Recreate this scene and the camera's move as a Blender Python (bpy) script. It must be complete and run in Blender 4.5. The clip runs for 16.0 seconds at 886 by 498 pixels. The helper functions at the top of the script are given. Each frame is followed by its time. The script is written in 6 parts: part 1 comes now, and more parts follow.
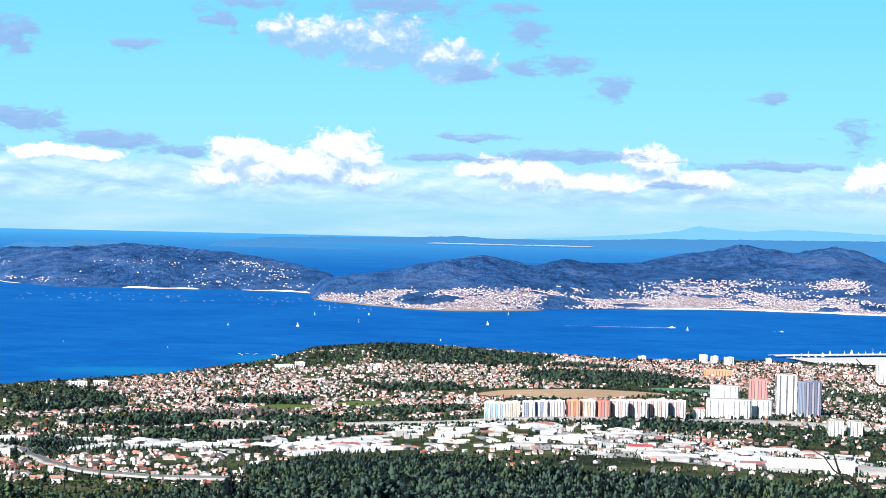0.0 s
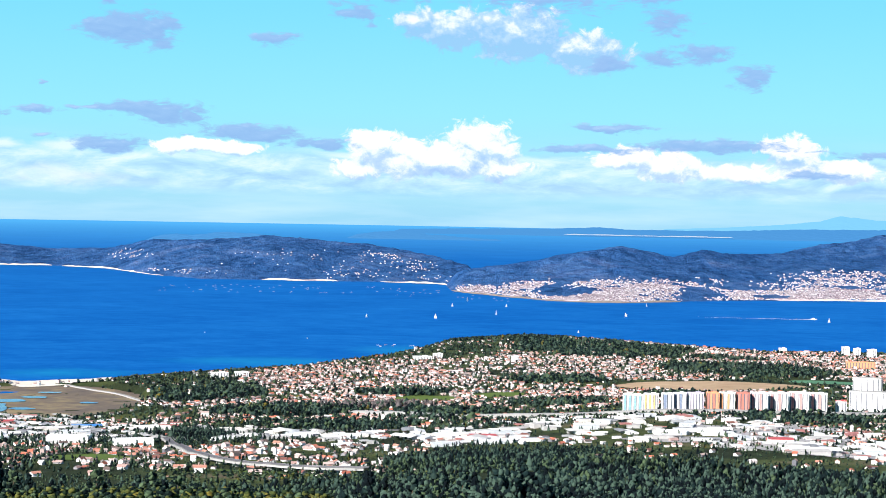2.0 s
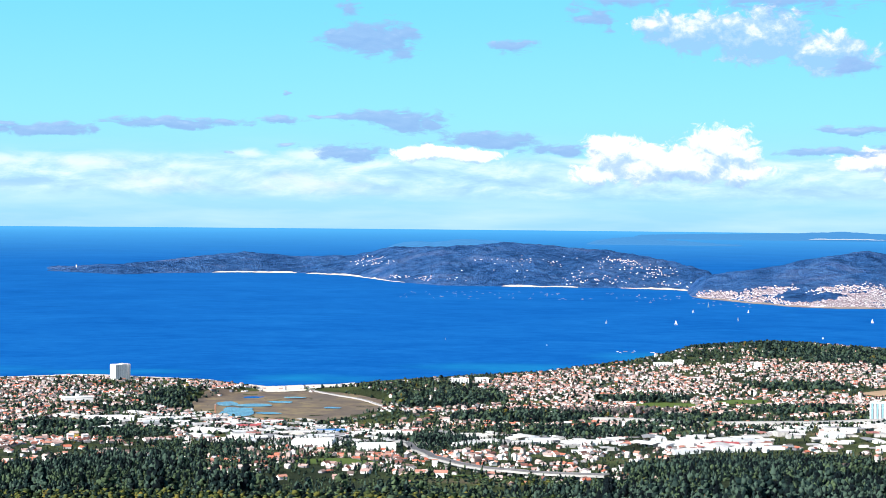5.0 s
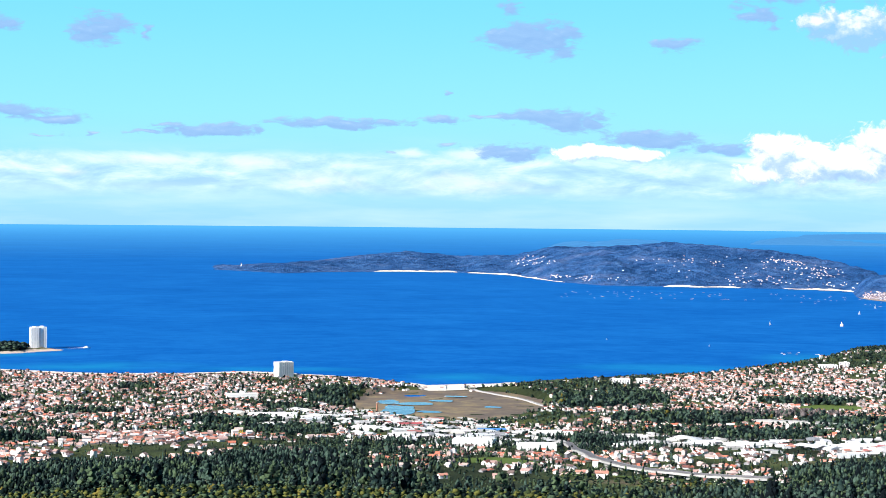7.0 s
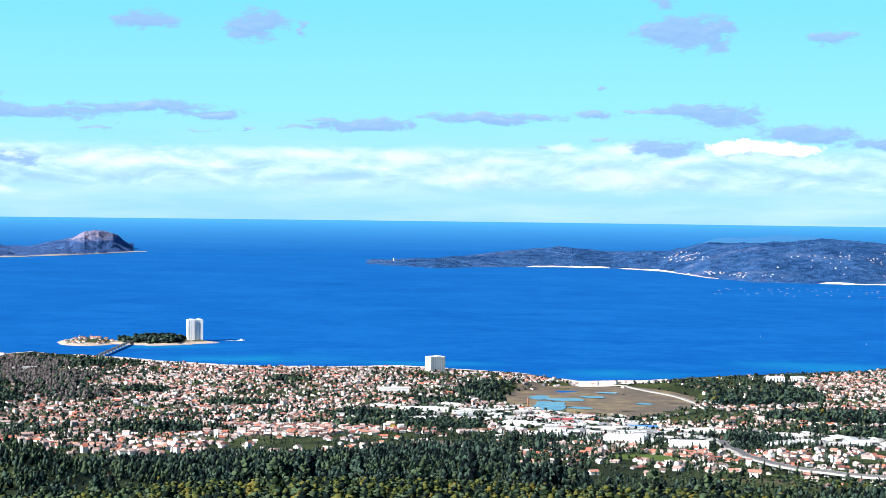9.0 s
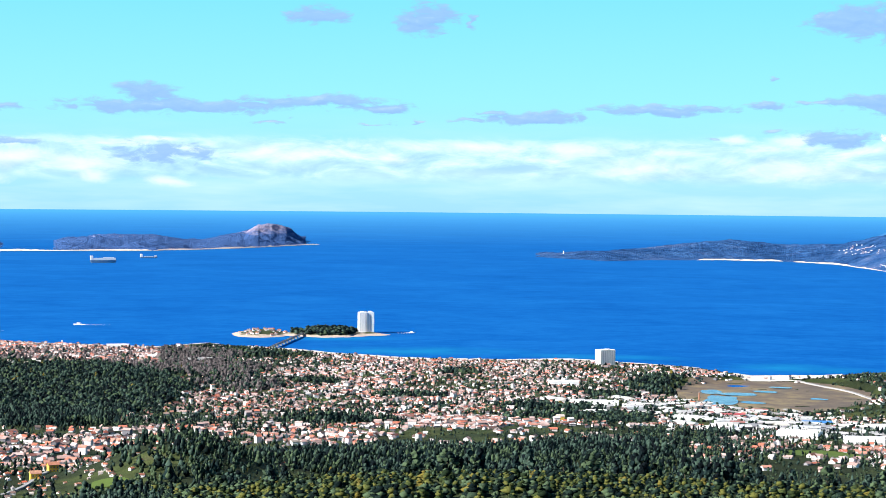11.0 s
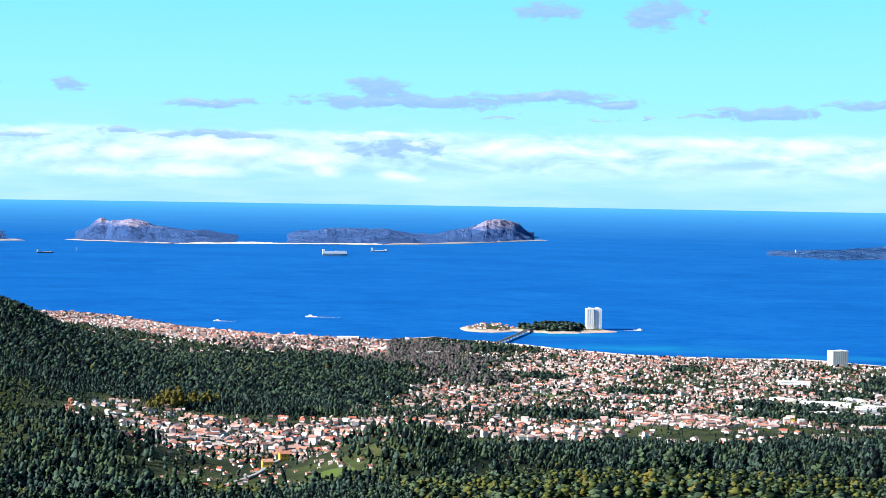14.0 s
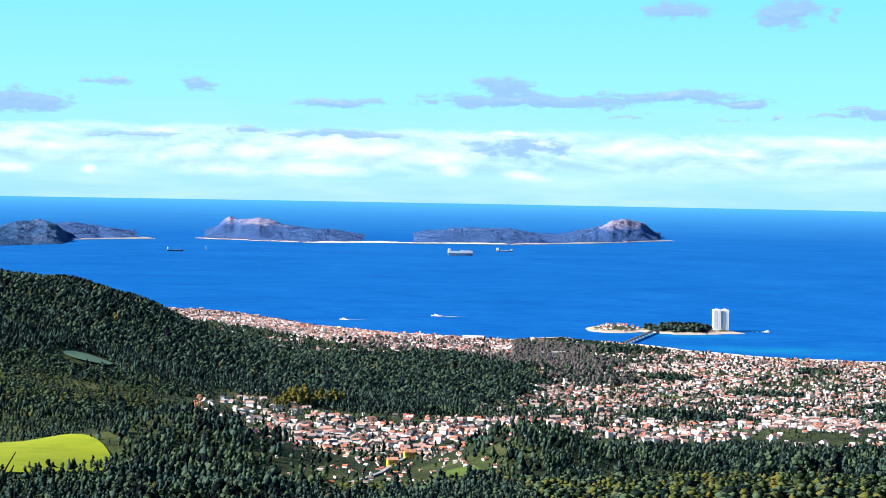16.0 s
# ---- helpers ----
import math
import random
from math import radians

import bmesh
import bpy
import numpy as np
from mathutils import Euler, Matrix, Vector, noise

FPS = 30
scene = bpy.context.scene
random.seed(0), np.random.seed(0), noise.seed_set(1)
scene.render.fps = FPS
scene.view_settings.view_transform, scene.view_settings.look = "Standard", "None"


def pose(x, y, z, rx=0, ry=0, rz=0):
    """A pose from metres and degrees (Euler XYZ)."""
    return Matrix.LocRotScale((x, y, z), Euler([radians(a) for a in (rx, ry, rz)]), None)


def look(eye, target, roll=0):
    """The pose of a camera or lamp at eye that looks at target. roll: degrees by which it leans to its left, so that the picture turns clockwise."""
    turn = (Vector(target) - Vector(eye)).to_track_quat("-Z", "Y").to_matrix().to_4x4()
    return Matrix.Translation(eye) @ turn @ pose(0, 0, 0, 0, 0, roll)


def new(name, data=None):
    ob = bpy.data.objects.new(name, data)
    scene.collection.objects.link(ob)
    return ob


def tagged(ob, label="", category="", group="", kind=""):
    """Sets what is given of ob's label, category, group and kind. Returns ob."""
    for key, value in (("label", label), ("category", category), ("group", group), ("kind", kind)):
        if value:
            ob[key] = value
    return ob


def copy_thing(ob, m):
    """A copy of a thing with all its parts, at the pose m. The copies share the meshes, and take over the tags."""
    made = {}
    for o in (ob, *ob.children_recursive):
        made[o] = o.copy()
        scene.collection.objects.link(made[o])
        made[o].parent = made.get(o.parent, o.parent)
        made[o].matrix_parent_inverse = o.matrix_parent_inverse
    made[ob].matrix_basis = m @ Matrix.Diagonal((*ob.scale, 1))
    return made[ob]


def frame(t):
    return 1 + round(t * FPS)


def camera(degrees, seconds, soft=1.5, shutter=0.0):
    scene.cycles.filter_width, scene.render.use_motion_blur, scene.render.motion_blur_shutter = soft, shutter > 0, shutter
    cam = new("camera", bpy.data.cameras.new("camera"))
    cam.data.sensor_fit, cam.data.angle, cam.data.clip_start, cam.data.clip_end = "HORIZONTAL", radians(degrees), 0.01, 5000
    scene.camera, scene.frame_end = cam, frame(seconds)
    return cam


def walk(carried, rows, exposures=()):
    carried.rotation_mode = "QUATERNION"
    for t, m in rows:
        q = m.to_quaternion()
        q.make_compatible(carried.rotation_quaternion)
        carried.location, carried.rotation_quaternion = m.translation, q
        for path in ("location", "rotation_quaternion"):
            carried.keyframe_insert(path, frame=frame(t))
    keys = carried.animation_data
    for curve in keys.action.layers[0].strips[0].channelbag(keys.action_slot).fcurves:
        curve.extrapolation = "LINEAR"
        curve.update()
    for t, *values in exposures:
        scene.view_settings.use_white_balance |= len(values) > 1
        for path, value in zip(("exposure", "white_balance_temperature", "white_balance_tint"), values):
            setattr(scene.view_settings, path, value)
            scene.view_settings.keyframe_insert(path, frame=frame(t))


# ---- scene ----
# The bay, the islands and the town are kept at one tenth of life size, all alike, so that the
# sea's horizon stays within the camera's reach: 1 unit here is 10 m there.
EYE = 52.0
cam = camera(28.0, 16.0, soft=0.5)
# seconds, yaw, pitch, roll: the camera turns where it stands
ROWS = [
    (0.0, -19.707, -0.977, -1.306),
    (0.5, -18.679, -1.084, -1.291),
    (1.0, -17.561, -1.186, -1.263),
    (1.5, -16.429, -1.280, -1.202),
    (2.0, -15.286, -1.338, -1.042),
    (2.5, -14.081, -1.357, -0.892),
    (3.0, -12.839, -1.350, -0.734),
    (3.5, -11.584, -1.290, -0.639),
    (4.0, -10.288, -1.248, -0.572),
    (6.5, -3.639, -1.285, -0.556),
    (7.0, -2.414, -1.297, -0.542),
    (7.5, -1.192, -1.331, -0.567),
    (8.0, 0.015, -1.372, -0.624),
    (8.5, 1.225, -1.438, -0.689),
    (11.0, 7.951, -1.786, -0.537),
    (11.5, 9.351, -1.855, -0.600),
    (12.0, 10.629, -1.953, -0.686),
    (12.5, 11.809, -2.028, -0.754),
    (13.0, 12.957, -2.039, -0.844),
    (13.5, 14.147, -2.015, -0.910),
    (14.0, 15.312, -2.006, -0.908),
    (14.5, 16.410, -2.031, -0.923),
    (15.0, 17.423, -2.051, -0.945),
    (15.5, 18.400, -2.063, -0.969),
    (16.0, 19.369, -2.084, -1.026),
]
walk(cam, [(t, pose(0, 0, EYE, 90 + pitch, roll, yaw)) for t, yaw, pitch, roll in ROWS],
     exposures=[(0.0, 0.16), (4.0, 0.20), (8.0, 0.27), (12.0, 0.34), (16.0, 0.38)])

# ---- sky, sun ----
SUN_AZ, SUN_EL = -125.0, 30.0      # degrees, right of +y; above the horizon
sun = new("sun", bpy.data.lights.new("sun", "SUN"))
sun.data.energy, sun.data.angle, sun.data.color = 8.8, radians(0.5), (1.0, 0.965, 0.92)
sun_way = Vector((math.sin(radians(SUN_AZ)) * math.cos(radians(SUN_EL)), math.cos(radians(SUN_AZ)) * math.cos(radians(SUN_EL)), math.sin(radians(SUN_EL))))
sun.matrix_world = look(sun_way * 300, (0, 0, 0))
tagged(sun, kind="structure")


class Nodes:
    """Short hand for a node tree."""

    def __init__(self, tree):
        self.t, self.n, self.l = tree, tree.nodes, tree.links

    def put(self, sock, v):
        if isinstance(v, bpy.types.NodeSocket):
            self.l.new(v, sock)
        elif v is not None:
            sock.default_value = v

    def math(self, op, a, b=None, c=None, clamp=False):
        n = self.n.new("ShaderNodeMath")
        n.operation, n.use_clamp = op, clamp
        for s, v in zip(n.inputs, (a, b, c)):
            self.put(s, v)
        return n.outputs[0]

    def vec(self, op, a, b=None):
        n = self.n.new("ShaderNodeVectorMath")
        n.operation = op
        self.put(n.inputs[0], a)
        self.put(n.inputs[1], b)
        return n.outputs["Value"] if op in ("LENGTH", "DOT_PRODUCT") else n.outputs["Vector"]

    def noise(self, v, scale, detail=4.0, rough=0.55, warp=0.0):
        n = self.n.new("ShaderNodeTexNoise")
        self.put(n.inputs["Vector"], v)
        n.inputs["Scale"].default_value, n.inputs["Detail"].default_value = scale, detail
        n.inputs["Roughness"].default_value, n.inputs["Distortion"].default_value = rough, warp
        return n.outputs["Fac"]

    def ramp(self, fac, stops):
        n = self.n.new("ShaderNodeValToRGB")
        self.put(n.inputs[0], fac)
        e = n.color_ramp.elements
        while len(e) < len(stops):
            e.new(0.5)
        for el, (p, c) in zip(e, stops):
            el.position, el.color = p, (*c, 1.0) if len(c) == 3 else c
        return n.outputs["Color"]

    def span(self, v, a, b, c=0.0, d=1.0, smooth=False):
        n = self.n.new("ShaderNodeMapRange")
        n.interpolation_type = "SMOOTHSTEP" if smooth else "LINEAR"
        for s, x in zip(n.inputs, (v, a, b, c, d)):
            self.put(s, x)
        return n.outputs[0]

    def mix(self, fac, a, b, blend="MIX"):
        n = self.n.new("ShaderNodeMix")
        n.data_type, n.blend_type = "RGBA", blend
        self.put(n.inputs["Factor"], fac)
        for k, v in ((6, a), (7, b)):
            self.put(n.inputs[k], v if isinstance(v, bpy.types.NodeSocket) or len(v) == 4 else (*v, 1.0))
        return n.outputs[2]

    def combine(self, x, y, z):
        n = self.n.new("ShaderNodeCombineXYZ")
        for s, v in zip(n.inputs, (x, y, z)):
            self.put(s, v)
        return n.outputs[0]

    def split(self, v):
        n = self.n.new("ShaderNodeSeparateXYZ")
        self.put(n.inputs[0], v)
        return n.outputs


# clouds: heading and height in degrees, half width, half height, weight
HEAPED_CLOUDS = [(15.51, 5.72, 1.37, 0.69, 1), (17.6, 5.61, 1.55, 0.91, 1), (19.7, 5.07, 1.46, 0.66, 1), (14.42, 5.97, 0.82, 0.4, 0.6), (13.06, 1.93, 1.2, 0.51, 1), (16.41, 1.97, 1.31, 0.77, 1), (14.78, 1.51, 2.37, 0.69, 1), (12.63, 1.2, 1.0, 0.36, 0.8), (17.06, 1.31, 1.09, 0.4, 0.8), (21.23, 1.72, 1.2, 0.4, 0.9), (22.42, 1.43, 1.2, 0.51, 0.9), (26.3, 1.95, 0.95, 0.51, 1), (28.01, 1.37, 1.09, 0.36, 0.9), (26.85, 1.42, 1.09, 0.33, 0.8), (24.69, 1.25, 1.64, 0.29, 0.7), (33.36, 1.5, 0.82, 0.58, 0.8), (7.05, 1.87, 1.09, 0.26, 0.9), (8.27, 1.8, 1.09, 0.22, 0.9)]
PUFF_CLOUDS = [(-6.99, 1.47, 1.09, 0.2, 0.8), (-3.56, 1.41, 1.09, 0.26, 0.8), (1.39, 1.79, 0.77, 0.15, 0.9), (3.2, 1.81, 0.95, 0.18, 1), (-1.55, 0.85, 1.28, 0.29, 0.6), (3.18, 0.83, 1.64, 0.33, 0.6), (-17.06, 1.62, 1.2, 0.09, 0.8), (-23.25, 1.07, 1.82, 0.31, 0.8), (-21.5, 1.01, 1.13, 0.27, 0.8), (-19.2, 0.51, 0.62, 0.2, 0.9), (-23.07, 0.36, 1.31, 0.2, 0.9), (-16.87, 0.27, 0.8, 0.16, 0.9), (-19.38, 0.95, 1.09, 0.26, 0.7), (-12.9, 1.22, 1.09, 0.26, 0.6), (-9.81, 1.13, 0.62, 0.15, 0.8), (-6.72, 1.48, 0.8, 0.16, 0.8), (-27.41, 0.97, 0.77, 0.22, 0.8), (-23.63, 0.41, 1.46, 0.2, 0.8)]
PUFF_CLOUDS_MORE = [(-33.1, 0.26, 0.51, 0.16, 0.9), (-30.68, 0.31, 0.29, 0.13, 0.9), (-26.33, 0.36, 1.28, 0.2, 0.7), (-25.62, 0.95, 0.91, 0.22, 0.7), (-31.82, 1.05, 1.82, 0.16, 0.6)]
STRIP_CLOUDS = [(18.39, 6.76, 2.19, 0.47, 0.5), (22.32, 5.95, 0.77, 0.4, 0.7), (21.75, 6.69, 0.55, 0.33, 0.5), (23.52, 5.02, 0.95, 0.33, 0.7), (22.25, 4.87, 0.58, 0.26, 0.6), (25.07, 4.27, 0.66, 0.4, 0.8), (30.07, 4.03, 0.62, 0.22, 0.8), (9.79, 5.27, 0.62, 0.22, 0.6), (6.04, 5.5, 0.77, 0.62, 1), (12.62, 6.12, 0.26, 0.29, 0.5), (32.72, 2.87, 0.51, 0.44, 0.5), (13.32, 6.77, 1.28, 0.22, 0.6), (20.53, 4.69, 0.73, 0.29, 0.8), (6.52, 2.84, 1.13, 0.4, 1), (9.14, 2.29, 1.73, 0.24, 1), (11.09, 1.99, 1.09, 0.22, 0.8), (20.76, 2.6, 1.42, 0.13, 1), (19.95, 1.94, 1.73, 0.15, 0.8)]
STRIP_CLOUDS_MORE = [(23.77, 2.11, 2.37, 0.24, 0.9), (29.87, 1.87, 2.73, 0.13, 0.8), (27.04, 1.2, 1.0, 0.18, 0.8), (-5.02, 2.42, 1.68, 0.24, 1), (-0.94, 2.71, 2.22, 0.18, 1), (2.34, 2.87, 0.91, 0.13, 0.9), (5.68, 2.93, 1.57, 0.26, 1), (2.69, 3.72, 0.13, 0.09, 0.6), (4.06, 2.99, 0.77, 0.09, 0.8), (-7.35, 2.33, 0.66, 0.09, 0.9), (-6.19, 2.57, 0.4, 0.05, 0.8), (4.62, 1.82, 1.13, 0.29, 0.9), (0.62, 1.8, 0.29, 0.07, 0.8), (2.62, 2.09, 0.58, 0.09, 0.7), (-8.36, 5.6, 0.84, 0.55, 0.9), (-6.93, 5.51, 0.22, 0.27, 0.5), (4.84, 5.53, 1.2, 0.58, 1), (12.36, 6.28, 0.58, 0.33, 0.7)]
STRIP_CLOUDS_REST = [(4.37, 6.5, 0.44, 0.18, 0.5), (-16.71, 2.7, 3.83, 0.27, 1), (-17.34, 3.14, 1.06, 0.31, 0.9), (-12.19, 2.92, 2.73, 0.22, 1), (-22.73, 2.53, 1.64, 0.13, 0.9), (-9.64, 2.73, 0.77, 0.15, 0.9), (-13.73, 2.26, 0.66, 0.05, 0.9), (-10.18, 2.27, 0.47, 0.05, 0.8), (-8.82, 2.27, 0.47, 0.05, 0.8), (-22.55, 1.56, 2.09, 0.13, 0.7), (-16.79, 1.22, 1.73, 0.33, 0.6), (-12.04, 5.69, 1.02, 0.29, 0.8), (-8.77, 5.51, 0.84, 0.44, 0.9), (-32.44, 2.36, 1.28, 0.33, 0.9), (-27.26, 3.09, 0.51, 0.2, 0.8), (-30.09, 3.05, 0.62, 0.11, 0.6), (-29.19, 1.38, 1.55, 0.09, 0.7), (-25.63, 1.6, 0.8, 0.09, 0.7)]
STRIP_CLOUDS_LAST = [(-33.04, 2.61, 0.91, 0.22, 0.7)]


def cloud_group(name, clouds, wide, grain, rag, torn):
    """Thickness of cloud at a heading and height (x, y in degrees); rag: how rough the edges are; torn: how far they are drawn out."""
    g = bpy.data.node_groups.new(name, "ShaderNodeTree")
    g.interface.new_socket("Place", in_out="INPUT", socket_type="NodeSocketVector")
    g.interface.new_socket("Thickness", in_out="OUTPUT", socket_type="NodeSocketFloat")
    k = Nodes(g)
    p = g.nodes.new("NodeGroupInput").outputs[0]
    big = k.noise(k.vec("MULTIPLY", p, (wide, 1.0, 1.0)), grain, 7.0, 0.62, 0.5)
    pull = k.n.new("ShaderNodeTexNoise")
    k.put(pull.inputs["Vector"], k.vec("MULTIPLY", p, (wide, 1.0, 1.0)))
    pull.inputs["Scale"].default_value, pull.inputs["Detail"].default_value = grain * 0.55, 3.0
    p = k.vec("ADD", p, k.vec("MULTIPLY", k.vec("SUBTRACT", pull.outputs["Color"], (0.5, 0.5, 0.5)), torn))
    most = None
    for a, e, w, h, s in clouds:
        d = k.vec("LENGTH", k.vec("MULTIPLY", k.vec("SUBTRACT", p, (a, e, 0)), (1 / w, 1 / h, 0)))
        v = k.math("MULTIPLY_ADD", d, -s, s)
        most = v if most is None else k.math("MAXIMUM", most, v)
    v = k.math("MULTIPLY_ADD", k.math("SUBTRACT", big, 0.42), rag, k.math("MAXIMUM", most, -0.9))
    k.put(g.nodes.new("NodeGroupOutput").inputs[0], v)
    return g


def make_world():
    w = bpy.data.worlds.new("sky")
    scene.world = w
    w.use_nodes = True
    k = Nodes(w.node_tree)
    k.n.clear()
    way = k.n.new("ShaderNodeTexCoord").outputs["Generated"]
    x, y, z = k.split(way)
    heading = k.math("DEGREES", k.math("ARCTAN2", x, y))
    height = k.math("DEGREES", k.math("ARCSINE", z))
    sky = k.n.new("ShaderNodeTexSky")
    sky.sky_type, sky.sun_disc = "NISHITA", False
    sky.sun_elevation, sky.sun_rotation = radians(SUN_EL), radians(SUN_AZ)
    sky.air_density, sky.dust_density, sky.ozone_density = 1.0, 0.6, 3.0
    clear = k.mix(1.0, sky.outputs[0], (0.07, 0.07, 0.07), "MULTIPLY")
    tone = k.ramp(k.span(height, -1.0, 24.0), [(0.0, (0.33, 0.69, 0.97)), (0.05, (0.37, 0.77, 0.98)), (0.16, (0.28, 0.81, 1.0)), (0.28, (0.20, 0.74, 1.0)), (0.42, (0.13, 0.67, 1.0)), (0.55, (0.04, 0.25, 0.60)), (1.0, (0.008, 0.05, 0.18))])
    col = k.mix(0.85, clear, tone)
    place = k.combine(heading, height, 0.0)

    def thickness(group, shift):
        n = k.n.new("ShaderNodeGroup")
        n.node_tree = group
        k.put(n.inputs[0], k.vec("ADD", place, shift))
        return n.outputs[0]

    # the pale bank low over the sea
    flat = k.vec("MULTIPLY", place, (0.30, 1.0, 1.0))
    bank = k.noise(flat, 1.5, 6.0, 0.60, 0.4)
    bank_above = k.noise(k.vec("ADD", flat, (-0.05, 0.22, 0.0)), 1.5, 6.0, 0.60, 0.4)
    body = k.math("MULTIPLY", k.span(height, 0.10, 0.75, 0.0, 1.0, True), k.span(height, 1.95, 1.45, 0.0, 1.0, True))
    cover = k.math("MULTIPLY", k.span(k.math("MULTIPLY_ADD", body, 0.30, bank), 0.46, 0.66, 0.0, 1.0, True), body)
    lit = k.math("MULTIPLY_ADD", k.math("SUBTRACT", bank, bank_above), 1.7, 0.40)
    lit = k.math("ADD", lit, k.span(height, 0.5, 1.7, -0.12, 0.14))
    shade = k.ramp(lit, [(0.10, (0.36, 0.60, 0.92)), (0.40, (0.50, 0.77, 0.97)), (0.62, (0.70, 0.89, 1.0)), (0.88, (0.92, 0.97, 1.0))])
    col = k.mix(k.math("MULTIPLY", cover, 0.80), col, shade)
    # thin veil under the bank
    veil = k.span(k.noise(k.vec("MULTIPLY", place, (0.12, 1.0, 1.0)), 1.3, 4.0), 0.42, 0.75, 0.0, 0.5)
    veil = k.math("MULTIPLY", veil, k.span(height, 2.6, 0.3, 0.0, 1.0))
    col = k.mix(veil, col, (0.66, 0.88, 1.0))
    # soft pale puffs in the bank
    puffs = cloud_group("puff_clouds", PUFF_CLOUDS + PUFF_CLOUDS_MORE, 0.5, 2.2, 1.5, (1.2, 0.4, 0.0))
    here = thickness(puffs, (0, 0, 0))
    col = k.mix(k.span(here, -0.25, 0.95, 0.0, 0.62, True), col, (0.92, 0.97, 1.0))
    # heaped white clouds, lit from above
    heaps = cloud_group("heaped_clouds", HEAPED_CLOUDS, 0.75, 2.4, 1.7, (1.0, 0.6, 0.0))
    here, above = thickness(heaps, (0, 0, 0)), thickness(heaps, (-0.12, 0.34, 0))
    cover = k.span(here, 0.0, 0.34, 0.0, 1.0, True)
    lit = k.math("MULTIPLY_ADD", k.math("SUBTRACT", here, above), 0.55, 0.50)
    lit = k.math("ADD", lit, k.math("MULTIPLY_ADD", k.noise(place, 3.6, 5.0, 0.6), 0.5, -0.25))
    lit = k.math("SUBTRACT", lit, k.span(height, 3.0, 5.0, 0.0, 0.34))
    shade = k.ramp(lit, [(0.08, (0.34, 0.50, 0.84)), (0.34, (0.50, 0.68, 0.95)), (0.52, (0.80, 0.90, 1.0)), (0.74, (1.02, 1.02, 1.02))])
    cover = k.math("MULTIPLY", cover, k.span(lit, 0.05, 0.50, 0.62, 0.97))
    col = k.mix(cover, col, shade)
    # flat grey-lilac strips
    strips = cloud_group("strip_clouds", STRIP_CLOUDS + STRIP_CLOUDS_MORE + STRIP_CLOUDS_REST + STRIP_CLOUDS_LAST, 0.36, 4.2, 1.9, (2.2, 0.55, 0.0))
    here, above = thickness(strips, (0, 0, 0)), thickness(strips, (-0.08, 0.12, 0))
    cover = k.span(here, 0.0, 0.55, 0.0, 1.0, True)
    lit = k.math("MULTIPLY_ADD", k.math("SUBTRACT", here, above), 0.22, 0.30)
    shade = k.ramp(lit, [(0.10, (0.24, 0.43, 0.78)), (0.40, (0.30, 0.50, 0.83)), (0.66, (0.46, 0.64, 0.92)), (0.95, (0.80, 0.87, 1.0))])
    col = k.mix(k.math("MULTIPLY", cover, 0.92), col, shade)
    bg = k.n.new("ShaderNodeBackground")
    k.put(bg.inputs["Color"], col)
    bg.inputs["Strength"].default_value = 1.0
    k.l.new(bg.outputs[0], k.n.new("ShaderNodeOutputWorld").inputs[0])


make_world()

# ---- materials ----
def material(name, rough=0.85, spec=0.2):
    m = bpy.data.materials.new(name)
    m.use_nodes = True
    k = Nodes(m.node_tree)
    b = k.n["Principled BSDF"]
    b.inputs["Roughness"].default_value, b.inputs["Specular IOR Level"].default_value = rough, spec
    return m, k, b


def place_of(k):
    return k.n.new("ShaderNodeNewGeometry").outputs["Position"]


def island(k):
    return k.n.new("ShaderNodeNewGeometry").outputs["Random Per Island"]


def one_of(k):
    return k.n.new("ShaderNodeObjectInfo").outputs["Random"]


def bump(k, b, h, strength=0.5, dist=0.1):
    n = k.n.new("ShaderNodeBump")
    n.inputs["Strength"].default_value, n.inputs["Distance"].default_value = strength, dist
    k.put(n.inputs["Height"], h)
    k.put(b.inputs["Normal"], n.outputs[0])


def mat_mix(name, a, b, scale, rough=0.9, spec=0.15, lift=0.0, pick=None, spread=0.35, c=None):
    """Two (or three) tones mottled at two scales; pick varies the tone from piece to piece."""
    m, k, p = material(name, rough, spec)
    pos = place_of(k)
    n = k.noise(pos, scale, 5.0, 0.65)
    n2 = k.noise(pos, scale * 0.13, 3.0, 0.55)
    v = k.math("ADD", k.math("MULTIPLY", n, 0.6), k.math("MULTIPLY", n2, 0.5))
    if pick:
        v = k.math("ADD", v, k.math("MULTIPLY_ADD", pick(k), spread * 2, -spread))
    stops = [(0.32, a), (0.74, b)] if c is None else [(0.3, a), (0.53, b), (0.76, c)]
    k.put(p.inputs["Base Color"], k.ramp(v, stops))
    if lift:
        bump(k, p, n, 0.6, lift)
    return m


def picked(name, colours, rough=0.8, pick=island, dirt=0.25, scale=3.0, spec=0.25):
    """One of several paints for each piece, with some dirt."""
    m, k, p = material(name, rough, spec)
    n = k.n.new("ShaderNodeValToRGB")
    k.put(n.inputs[0], pick(k))
    n.color_ramp.interpolation = "CONSTANT"
    e = n.color_ramp.elements
    while len(e) < len(colours):
        e.new(0.5)
    for i, (el, c) in enumerate(zip(e, colours)):
        el.position, el.color = i / len(colours), (*c, 1.0)
    stain = k.span(k.noise(place_of(k), scale, 5.0, 0.65), 0.3, 0.75, 1.0, 1.0 - dirt)
    k.put(p.inputs["Base Color"], k.mix(1.0, n.outputs[0], k.combine(stain, stain, stain), "MULTIPLY"))
    return m


